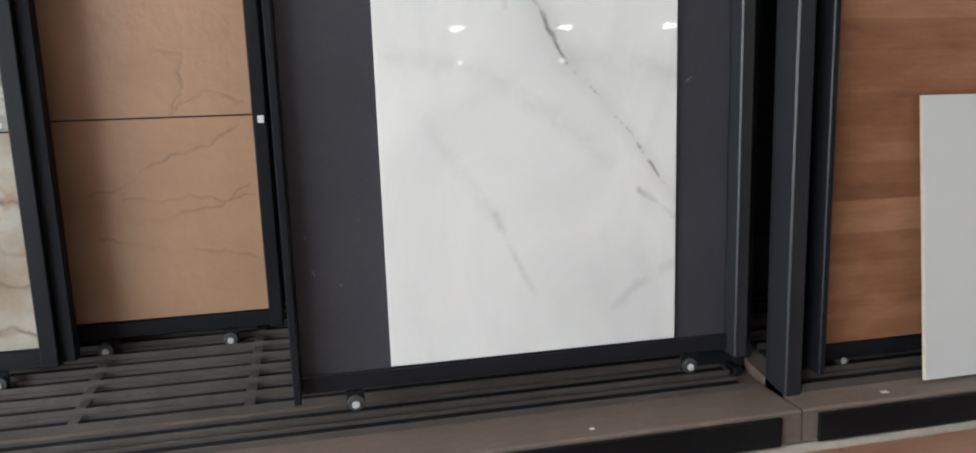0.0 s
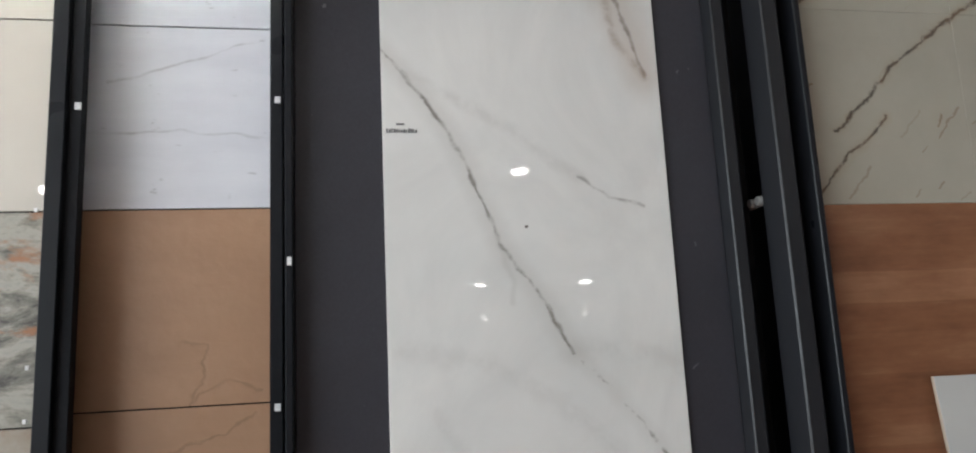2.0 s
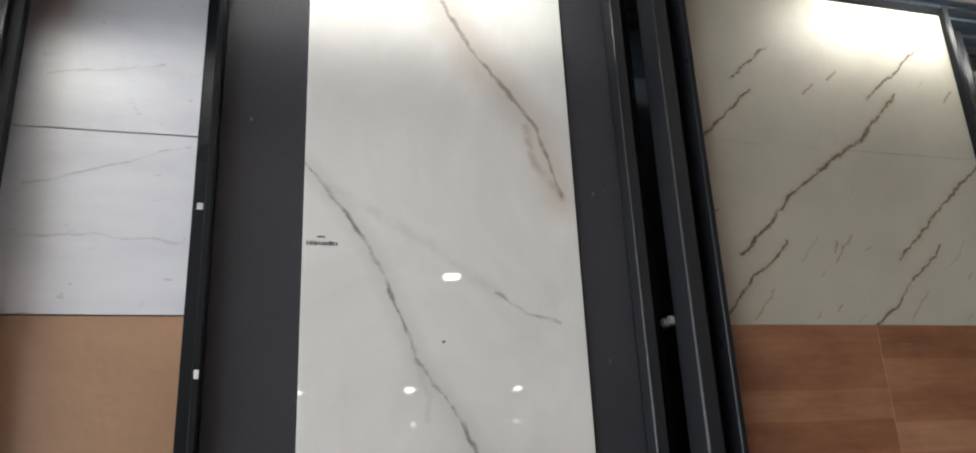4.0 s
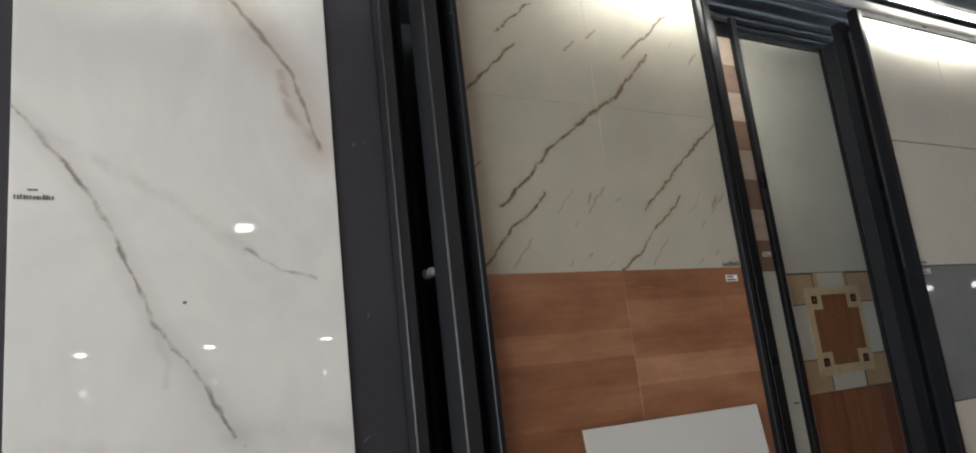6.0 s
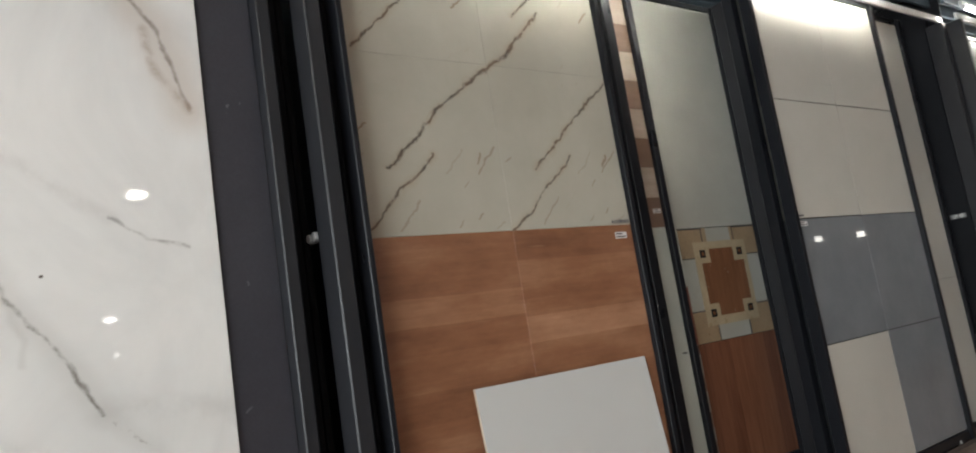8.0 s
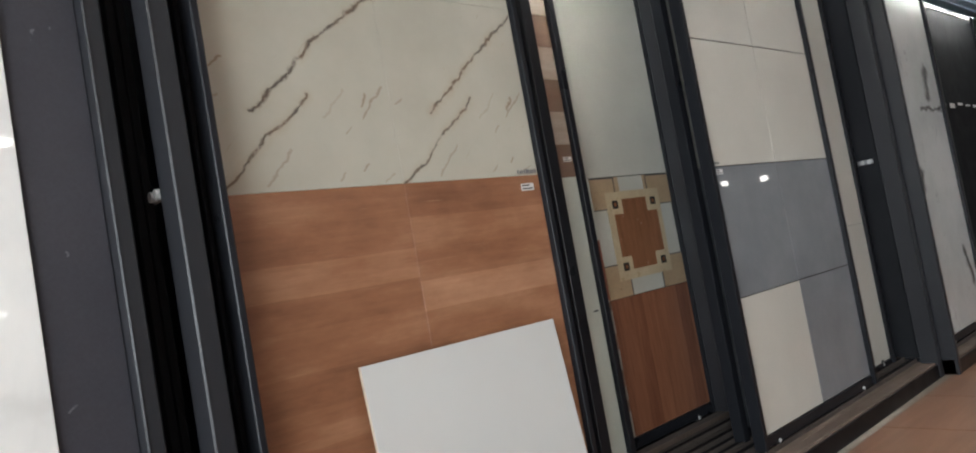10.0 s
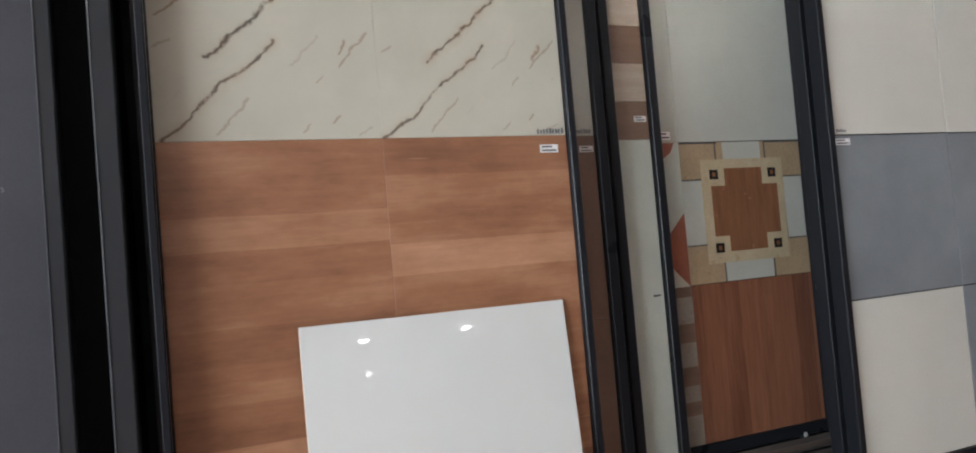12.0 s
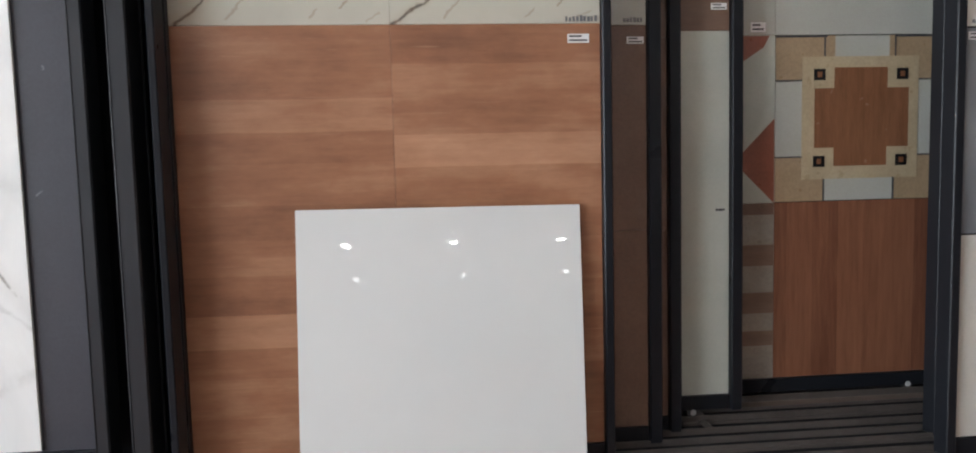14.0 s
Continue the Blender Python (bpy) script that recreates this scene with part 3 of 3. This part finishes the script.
def deck_bm(x0, x1, front, bend):
    bm = bmesh.new()
    profile = ((front, 0.0), (front, 0.083), (front + 0.005, 0.088), (bend, 0.088), (0.85, deck_height(0.85, bend)), (0.85, 0.0))
    rings = [[bm.verts.new((x, y, z)) for y, z in profile] for x in (x0, x1)]
    bm.faces.new(rings[0])
    bm.faces.new(list(reversed(rings[1])))
    for i in range(len(profile)):
        j = (i + 1) % len(profile)
        bm.faces.new((rings[0][i], rings[1][i], rings[1][j], rings[0][j]))
    bmesh.ops.recalc_face_normals(bm, faces=bm.faces)
    return bm


def rack(x0, x1, front, bend, tracks, label, setback=(0.0, 0.0), right_post=True, fill_recess=False):
    r = thing("sliding_tile_rack", ((x0 + x1) / 2, front, 0), label, "display rack", "sliding tile racks")
    part("deck", deck_bm(x0, x1, front, bend), DECK, r, "scuffed brown laminate deck")
    part("apron", box_bm(x0 + 0.041, x1 - 0.061, front - 0.012, front - 0.001, 0.0, 0.078, 0.002), BLACK, r, "black kick board")
    part("back_board", box_bm(x0, x1, 0.86, 0.88, 0.09, 2.75), BACKWALL, r)
    for y in tracks:
        z = deck_height(y, bend)
        bm = bmesh.new()
        for o in (-0.029, 0.023):
            box_bm(x0 + 0.06, x1 - 0.06, y + o, y + o + 0.006, z - 0.006, z + 0.016, 0.001, bm)
        t = part("track", bm, RAIL, r)
        # groove floor is black so that the channel's shade sits in its colour
        part("groove", box_bm(x0 + 0.06, x1 - 0.06, y - 0.0225, y + 0.0225, z - 0.006, z + 0.006), MATTBLACK, t, "running groove, coloured black for the shade in the channel")
        for xc in CLIPS:
            if x0 < xc < x1 and y > 0.05:
                part("joint_clip", box_bm(xc - 0.013, xc + 0.013, y - 0.029, y + 0.029, z + 0.0165, z + 0.0195, 0.001), RAIL, t)
        part("top_track", box_bm(x0 + 0.06, x1 - 0.06, y - 0.018, y + 0.018, 2.703, 2.7195, 0.002), NAVY, r)
    part("fascia", box_bm(x0, x1, front + 0.04, front + 0.06, 2.60, 3.045), NAVY, r, "dark navy fascia panel")
    part("soffit", box_bm(x0, x1, front + 0.065, 0.85, 2.72, 2.74), NAVY, r)
    part("trim", box_bm(x0, x1, front - 0.004, front + 0.012, 2.475, 2.515, 0.003), TRIM, r, "bright white aluminium edge trim")
    for side, s in (("left", 1), ("right", -1)):
        xe = x0 if s > 0 else x1
        pw = 0.040 if s > 0 else 0.06
        back = setback[0] if s > 0 else setback[1]
        if back:
            pw = 0.050
        if s > 0 or right_post:
            side_post(min(xe, xe + s * pw), max(xe, xe + s * pw), front - 0.018 + back, front + 0.080 + back, r)
        part("side_panel", box_bm(min(xe, xe + s * 0.018), max(xe, xe + s * 0.018), 0.0 if back else front + 0.08, 0.85, 0.09, 2.70), MATTBLACK, r, "black side board")
        part("side_rail", box_bm(min(xe + s * 0.02, xe + s * 0.045), max(xe + s * 0.02, xe + s * 0.045), front + 0.08 + back, 0.03, 0.089, 0.115, 0.003), ANODISED, r)
    if fill_recess:
        # added black sheet: stands in for the shade deep in the open recess
        part("stop_board", box_bm(x1 - 0.125, x1 - 0.0185, 0.036, 0.052, 0.100, 2.68), MATTBLACK, r, "black sheet added to keep the recess beside the post dark")
    return r


FRONT = -0.285
CLIPS = (-0.80, -0.37, 2.66, 3.9)
rack(-4.2, 1.030, FRONT, -0.05, [-0.088, -0.004] + [0.0797 + 0.0677 * i for i in range(10)],
     "long dark sliding rack with scuffed brown deck and tracks", (0.0, 0.17), False, True)
rack(1.036, 5.16, FRONT, -0.22, [-0.164, -0.098, -0.040, 0.007, 0.057, 0.127, 0.232, 0.30, 0.37],
     "long dark sliding rack crowded with tile boards on tracks", (0.10, 0.0))
rack(5.18, 10.4, -0.36, -0.28, [-0.25, -0.15, -0.05, 0.05, 0.15, 0.25, 0.35, 0.45],
     "far dark sliding rack with white and black boards")


# ---- tube lights under the fascias ----
def tube_light(x0, x1, y, z, fascia):
    t = thing("tube_light", ((x0 + x1) / 2, y, z), "slim white LED tube batten, switched on, along the rack fascia", "tube light", "rack tube lights")
    part("housing", box_bm(x0, x1, y, y + 0.022, z, z + 0.035, 0.003), TRIM, t)
    for xe in (x0 + 0.2, x1 - 0.2):
        part("bracket", box_bm(xe - 0.012, xe + 0.012, y + 0.0222, fascia - 0.0005, z + 0.030, z + 0.038, 0.001), ANODISED, t)
    bm = cyl_bm(0.013, x1 - x0 - 0.05, ((x0 + x1) / 2, y + 0.004, z - 0.010), "X", 14)
    part("tube", bm, TUBE, t, "glowing white tube")
    for xe in (x0 + 0.012, x1 - 0.012):
        part("end_cap", cyl_bm(0.015, 0.024, (xe, y + 0.004, z - 0.010), "X", 14, None, 0.002), TRIM, t)
    return t


for x0, x1 in [(-3.3, -2.1), (-1.9, -0.7), (-0.45, 0.75)]:
    tube_light(x0, x1, FRONT - 0.045, 2.635, FRONT + 0.04)
for x0, x1 in [(1.72, 2.92), (3.25, 4.45)]:
    tube_light(x0, x1, FRONT - 0.018, 2.575, FRONT + 0.04)
for x0, x1 in [(5.3, 6.5), (6.6, 7.8), (8.0, 9.2)]:
    tube_light(x0, x1, -0.372, 2.575, -0.32)


# ---- sliding tile boards ----
def wheel(parent, x, y, z):
    """A roller at the foot of a board; z is its lowest point."""
    bm = box_bm(x - 0.022, x + 0.022, y - 0.004, y + 0.004, z + 0.004, z + 0.05, 0.001)
    b = part("wheel_bracket", bm, ANODISED, parent)
    w = part("wheel", cyl_bm(0.021, 0.012, (x, y - 0.011, z + 0.021), "Y", 20, None, 0.002), TYRE, b, "dark nylon roller")
    part("hub", cyl_bm(0.0095, 0.005, (x, y - 0.019, z + 0.018), "Y", 16, None, 0.0015), ZINC, b, "bright zinc hub")
    return w


def board(label, x0, x1, y, z0, z1, columns, rows, bend=-0.22, stile=0.038, lip=0.024, wheels=(0.12, 0.12), right_stile=None, gap=0.0009):
    """A framed board on rollers. columns: widths; rows: heights from the foot up, each with a material for every column."""
    p = thing("tile_display_board", ((x0 + x1) / 2, y, z0), label, "tile display", "sliding tile boards")
    part("backing", box_bm(x0 - 0.004, x1 + 0.004, y + 0.0085, y + 0.028, z0 - 0.03, z1 + 0.02), BLACK, p)
    rs = right_stile or stile
    part("stile", box_bm(x0 - stile, x0 - 0.001, y - lip, y + 0.034, z0 - 0.05, z1 + 0.03, 0.003), ANODISED, p)
    part("stile", box_bm(x1 + 0.001, x1 + rs, y - lip, y + 0.034, z0 - 0.05, z1 + 0.03, 0.003), ANODISED, p)
    part("bottom_rail", box_bm(x0, x1, y - 0.006, y + 0.036, z0 - 0.048, z0 - 0.002, 0.002), ANODISED, p)
    part("top_rail", box_bm(x0, x1, y - 0.006, y + 0.036, z1 + 0.002, z1 + 0.032, 0.002), ANODISED, p)
    for wx in (x0 + wheels[0], x1 - wheels[1]):
        wheel(p, wx, y + 0.012, deck_height(y + 0.012, bend) + 0.0065)
    x = x0
    for ci, w in enumerate(columns):
        z = z0
        for h, mats in rows:
            mat = mats[ci] if isinstance(mats, tuple) else mats
            if mat is not None:
                piece("tile", x + gap / 2, y, z + gap / 2, w - gap, 0.008, h - gap, mat, p)
            z += h
        x += w
    return p


def small_label(parent, x, z, y, w=0.06, h=0.03, lines=2):
    """A stuck-on paper label with lines of print."""
    l = part("label", box_bm(x, x + w, y - 0.0014, y - 0.0004, z, z + h), PAPER, parent, "small white paper label")
    for i in range(lines):
        zz = z + h * (i + 0.6) / (lines + 0.2)
        part("print", box_bm(x + 0.005, x + w * (0.9 - 0.25 * (i % 2)), y - 0.0020, y - 0.0016, zz - h * 0.10, zz + h * 0.10), INK, l)


def ink_marks(parent, x, z, y, w, h, count):
    """Unreadable lettering: a run of small dark bars."""
    rng = random.Random(int(abs(x) * 1000) + count)
    bm = bmesh.new()
    cx = x
    for i in range(count):
        cw = w / count * rng.uniform(0.55, 0.9)
        ch = h * rng.uniform(0.55, 0.85)
        box_bm(cx, cx + cw, y - 0.0012, y - 0.0004, z, z + ch, 0.0, bm)
        cx += w / count
    part("print", bm, FADED, parent, "small dark lettering")


def white_marble_board():
    y = -0.10
    p = thing("tile_display_board", (0.36, y, 0.2), "charcoal sliding board with one tall white veined marble slab", "tile display", "sliding tile boards")
    part("backing", box_bm(-0.222, 0.9185, y + 0.010, y + 0.032, 0.207, 2.62, 0.002), CHARCOAL, p, "charcoal laminate backing")
    part("tile", box_bm(-0.002, 0.764, y, y + 0.0095, 0.252, 2.60, 0.0012), MARBLE, p, "polished white marble slab with diagonal veins")
    part("stile", box_bm(-0.241, -0.2225, y - 0.043, y + 0.036, 0.192, 2.64, 0.003), ANODISED, p)
    stile = part("stile", box_bm(0.919, 0.957, y - 0.043, y + 0.040, 0.192, 2.64, 0.004), GRAPHITE, p)
    part("bead", box_bm(0.921, 0.9245, y - 0.045, y - 0.0425, 0.2, 2.63, 0.0008), GRAPHITE, stile)
    part("bottom_rail", box_bm(-0.22, 0.918, y - 0.004, y + 0.036, 0.204, 0.247, 0.002), ANODISED, p)
    part("top_rail", box_bm(-0.22, 0.918, y - 0.004, y + 0.036, 2.625, 2.65, 0.002), ANODISED, p)
    wheel(p, -0.095, y + 0.012, 0.147)
    wheel(p, 0.81, y + 0.012, 0.147)
    part("clip", box_bm(-0.236, -0.225, y - 0.047, y - 0.0435, 1.228, 1.249, 0.001), PAPER, p, "small white clip")
    ink_marks(p, 0.008, 1.570, y, 0.081, 0.015, 13)
    part("print", box_bm(0.034, 0.055, y - 0.0012, y - 0.0004, 1.591, 1.595), INK, p)
    return p


white_marble_board()

# bay behind and beside the marble slab
sand = board("sliding board of sandstone tiles below pale grey veined tiles", -0.928, -0.333, 0.406, 0.293, 2.66, [0.595],
             [(0.592, SANDSTONE), (0.594, SANDSTONE), (0.594, PALE), (0.587, PALE)], -0.05, 0.04, 0.03, (0.12, 0.12), None, 0.0045)
stone = board("sliding board of rustic stone tiles below cream tiles", -2.12, -0.925, 0.271, 0.272, 2.60, [0.6, 0.595],
              [(0.590, BANDED), (0.588, STONE), (0.572, IVORY), (0.578, IVORY)], -0.05, 0.04, 0.03, (0.12, 0.12), 0.046, 0.0045)
# black strip added for the shadow in the gap before the sandstone board
part("edge_profile", box_bm(-0.8785, -0.843, 0.262, 0.305, 0.23, 2.63, 0.002), MATTBLACK, stone, "matt black strip standing in for the shaded gap between boards")
for zz in (0.88, 1.02, 1.448):
    part("stud", box_bm(-0.945, -0.935, 0.236, 0.242, zz - 0.006, zz + 0.006, 0.001), PAPER, stone, "small white clip")
for xx, zz, pp, yy in ((-0.318, 1.81, sand, 0.372), (-0.862, 1.745, stone, 0.262), (-0.318, 0.86, sand, 0.372)):
    part("clip", box_bm(xx, xx + 0.018, yy - 0.004, yy + 0.002, zz, zz + 0.022, 0.001), PAPER, pp, "small white clip")

oak = board("sliding board of oak-look tiles below gold-veined white tiles", 1.158, 2.296, -0.11, 0.19, 2.54, [0.569, 0.569],
            [(1.174, OAK), (0.587, VEINED), (0.587, VEINED)], -0.22, 0.036, 0.022, (0.12, 0.12), 0.026, 0.0006)
part("edge_profile", box_bm(1.134, 1.1535, -0.206, -0.1325, 0.14, 2.57, 0.003), ANODISED, oak)
small_label(oak, 2.205, 1.312, -0.11, 0.060, 0.024)
ink_marks(oak, 2.200, 1.369, -0.11, 0.09, 0.02, 9)
umber = board("sliding board of umber tiles below beige tiles", 1.30, 2.458, -0.005, 0.19, 2.52, [0.579, 0.579],
              [(0.594, UMBER), (0.594, UMBER), (0.57, TAUPE), (0.57, TAUPE)], -0.22, 0.038, 0.020)
small_label(umber, 2.40, 1.325, -0.005, 0.05, 0.02)
ink_marks(umber, 2.39, 1.386, -0.005, 0.06, 0.018, 6)
board("sliding board of brown tiles, almost hidden behind others", 1.40, 2.536, 0.045, 0.20, 2.50, [0.568, 0.568], [(0.575, UMBER)] * 4, -0.22, 0.038, 0.018)
sage = board("sliding board of pale sage tiles below brown plank tiles", 1.56, 2.760, 0.115, 0.236, 2.54, [0.6, 0.6],
             [(1.145, SAGE)] + [(0.136, ASH if i % 2 else TEAK) for i in range(8)], -0.22, 0.036, 0.022)
part("print", box_bm(2.715, 2.745, 0.1136, 0.1146, 0.825, 0.832), INK, sage)
small_label(sage, 2.70, 1.445, 0.115, 0.05, 0.02)


# ---- board with the inlaid medallion ----
def medallion_board():
    y, z0 = 0.22, 0.247
    p = board("sliding board with inlaid medallion tile above red plank tile", 2.372, 3.560, y, z0, 2.55, [0.588, 0.600],
              [(0.592, (STRIPE, MERBAU)), (0.545, (SAGE, None)), (1.166, TAUPE)], -0.22, 0.030, 0.018)
    mx0, mx1, mz0, mz1 = 2.962, 3.558, 0.841, 1.382
    tile = part("tile", box_bm(mx0, mx1, y + 0.002, y + 0.008, mz0, mz1, 0.001), TAUPE, p, "patterned medallion tile")

    def inlay(x0, x1, zz0, zz1, material, lift=0.0):
        part("inlay", box_bm(x0, x1, y - lift, y + 0.0018, zz0, zz1), material, tile)

    a0, a1, c0, c1 = 3.053, 3.457, 0.913, 1.314      # outer edge of the cream frame
    for xs, ze in (((mx0, 3.130), (mz0, 0.985)), ((mx0, 3.130), (1.235, mz1)), ((3.375, mx1), (mz0, 0.985)), ((3.375, mx1), (1.235, mz1))):
        inlay(xs[0], xs[1], ze[0], ze[1], TAN)
    for x0, x1 in ((3.1305, 3.165), (3.355, 3.3745)):
        inlay(x0, x1, c1, mz1, TAN)
    inlay(a0, a1, c0, c1, CREAM, 0.0012)
    inlay(a0 + 0.042, a1 - 0.034, c0 + 0.042, c1 - 0.036, OCHRE, 0.0020)
    for cx, hx in ((a0 + 0.034, 0.004), (a1 - 0.109, 0.031)):
        for cz, hz in ((c0 + 0.034, 0.006), (c1 - 0.103, 0.026)):
            inlay(cx, cx + 0.075, cz, cz + 0.069, CREAM, 0.0030)
            inlay(cx + hx, cx + hx + 0.040, cz + hz, cz + hz + 0.037, BLACK, 0.0040)
            inlay(cx + hx + 0.012, cx + hx + 0.028, cz + hz + 0.010, cz + hz + 0.027, OCHRE, 0.0048)
    for x0, x1, zz in ((mx0, a0, 1.235), (mx0, a0, 0.985), (a1, mx1, 1.235), (a1, mx1, 0.985)):
        inlay(x0, x1, zz, zz + 0.005, INK, 0.0012)
    for x, za, zb in ((3.127, c1, mz1), (3.372, c1, mz1), (3.127, mz0, c0), (3.372, mz0, c0)):
        inlay(x, x + 0.005, za, zb, INK, 0.0012)
    for x0, x1 in ((mx0, 3.137), (3.375, mx1)):
        inlay(x0, x1, mz1 - 0.006, mz1, INK, 0.0016)
    # the neighbouring strip: a red diamond on sage, and grey-brown stripes
    bm = bmesh.new()
    pts = ((2.958, 1.115), (2.82, 0.975), (2.958, 0.838))
    f = [bm.verts.new((x, yy, z)) for yy in (y - 0.0012, y + 0.0006) for x, z in pts]
    for q in ((0, 1, 2), (5, 4, 3), (0, 3, 4, 1), (1, 4, 5, 2), (2, 5, 3, 0)):
        bm.faces.new([f[i] for i in q])
    bmesh.ops.recalc_face_normals(bm, faces=bm.faces)
    part("inlay", bm, SIENNA, p, "red-brown diamond inlay")
    bm = bmesh.new()
    pts = ((2.92, 1.345), (2.85, 1.30), (2.80, 1.382), (2.94, 1.382))
    f = [bm.verts.new((x, yy, z)) for yy in (y - 0.0012, y + 0.0006) for x, z in pts]
    for q in ((0, 1, 2, 3), (7, 6, 5, 4), (0, 4, 5, 1), (1, 5, 6, 2), (2, 6, 7, 3), (3, 7, 4, 0)):
        bm.faces.new([f[i] for i in q])
    bmesh.ops.recalc_face_normals(bm, faces=bm.faces)
    part("inlay", bm, SIENNA, p)
    for i, (za, zb) in enumerate(((0.80, 0.838), (0.63, 0.70), (0.47, 0.54), (0.36, 0.41))):
        part("inlay", box_bm(2.80, 2.958, y - 0.0010, y + 0.0006, za, zb), TEAK if i else UMBER, p)
    small_label(p, 2.876, 1.395, y, 0.05, 0.03)
    edge = part("edge_profile", box_bm(3.563, 3.612, 0.100, 0.2015, 0.20, 2.58, 0.004), GRAPHITE, p, "broad dark grey edge profile")
    for xx, zz, ww in ((3.570, 1.900, 0.032), (3.566, 1.785, 0.024), (3.568, 1.83, 0.012), (3.585, 1.61, 0.015)):
        part("sticker", box_bm(xx, xx + ww, 0.0975, 0.0990, zz, zz + ww * 1.3), PAPER, edge, "small white sticker")
    return p


medallion_board()

grey = board("sliding board of grey cement and off-white tiles", 3.302, 4.470, -0.176, 0.165, 2.52, [0.591, 0.577],
             [(0.592, (BEIGE, CEMENT)), (0.578, CEMENT), (0.577, BEIGE), (0.608, BEIGE)], -0.22, 0.030, 0.022, (0.12, 0.12), None, 0.0045)
small_label(grey, 3.32, 1.30, -0.176, 0.07, 0.022)
ink_marks(grey, 3.33, 1.345, -0.176, 0.05, 0.015, 5)
board("dark-edged sliding board tucked behind the grey one", 3.376, 4.56, -0.052, 0.18, 2.52, [0.592, 0.592], [(1.17, CEMENT), (1.17, TAUPE)], -0.22, 0.05, 0.02)
board("sliding board of tall plain beige tiles", 3.80, 4.97, -0.098, 0.15, 2.52, [0.585, 0.585], [(0.80, BEIGE), (1.57, BEIGE)], -0.22, 0.036, 0.02)

# far rack
board("sliding board with a tall spotted white marble slab", 5.45, 6.28, -0.26, 0.16, 2.42, [0.83], [(2.26, SPOTTED)], -0.28, 0.05, 0.02)
blackb = board("empty black sliding board with a light pinned strip", 6.36, 7.86, -0.17, 0.16, 2.42, [0.75, 0.75], [(2.26, MATTBLACK)], -0.28, 0.04, 0.02)
board("sliding board with a tall white marble slab", 7.98, 8.9, -0.26, 0.16, 2.42, [0.92], [(2.26, SPOTTED)], -0.28, 0.05, 0.02)
rng = random.Random(4)
for i in range(7):
    xx = 6.42 + i * 0.2
    part("tag", box_bm(xx, xx + 0.11, -0.1745, -0.1715, 1.66 + rng.uniform(-0.015, 0.015), 1.685 + rng.uniform(-0.01, 0.01)), PAPER, blackb, "pale tag")


# ---- the loose tile that leans on the oak-look board ----
def leaning_tile():
    w, h, d = 0.768, 0.787, 0.010
    t = thing("leaning_tile", (1.46, -0.205, 0.089), "loose polished white square tile leaning against the oak-look board", "tile")
    body = part("body", box_bm(0, w, 0, d, 0, h, 0.0015), EDGE, None)
    glaze = part("glaze", box_bm(0.001, w - 0.001, -0.0014, -0.0002, 0.001, h - 0.001), WHITE, None, "polished white face")
    for ob in (body, glaze):
        ob.parent = t
    t.matrix_basis = Matrix.Translation((1.457, -0.221, 0.0965)) @ Matrix.Rotation(radians(1.2), 4, "Z") @ Matrix.Rotation(-0.106, 4, "X") @ Matrix.Rotation(radians(0.5), 4, "Y")
    return t


leaning_tile()


# ---- rack latches ----
def latch(x, y, z, label, bolts=(-0.028, 0.012), radius=0.013):
    t = thing("rack_latch", (x, y, z), label, "latch", "rack latches")
    part("plate", box_bm(x - 0.004, x + 0.004, y - 0.045, y + 0.045, z - 0.014, z + 0.014, 0.002), RUBBER, t)
    for o in bolts:
        part("bolt", cyl_bm(radius, 0.018, (x - 0.012, y + o, z), "X", 16, None, 0.003), ZINC, t, "bright zinc bolt")
    return t


latch(1.052, -0.055, 1.382, "small steel latch on the dark side board of the rack")

latch(5.136, -0.12, 1.30, "small steel latch on the far side board")
strip = thing("edge_strip", (5.125, FRONT, 0.09), "thin white edging strip on the far rack post", "edging strip")
part("strip", box_bm(5.118, 5.132, FRONT + 0.004, FRONT + 0.0125, 0.1, 0.98, 0.001), PAPER, strip)

# ---- crumbs of paper on the deck ----
for sx, sy, sw in ((0.47, -0.245, 0.012), (-0.03, -0.11, 0.007), (1.30, -0.25, 0.02)):
    scrap = part("paper_scrap", box_bm(sx, sx + sw, sy, sy + sw * 0.6, 0.0885, 0.0905, 0.0005), PAPER, None)
    tagged(scrap, "tiny white scrap of paper on the brown deck", "litter", "paper scraps")

# ---- floor tiles beside the racks ----
fl = bpy.data.objects["floor"]
size, gap = 0.6, 0.004
for i in range(-4, 18):
    for j in range(0, 8):
        x, yb = i * size - 0.1, FRONT - 0.05 - j * size
        ob = piece("tile", x + gap / 2, yb - size + gap / 2, -0.0035, size - gap, size - gap, 0.0035, FLOORTILE, fl, 0.0008)
bm = bmesh.new()
for i in range(-8, 33):
    for j in range(0, 40):
        x, yb = i * size - 0.1, FRONT - 0.05 - j * size
        if (-4 <= i < 18 and j < 8) or yb - size < YF or x < X0 or x + size > X1:
            continue
        box_bm(x + gap / 2, x + size - gap / 2, yb - size + gap / 2, yb - gap / 2, -0.0035, 0.0, 0.0, bm)
rest = part("tile_field", bm, FLOORTILE, fl)
tagged(rest, "", "", "", "stuff")
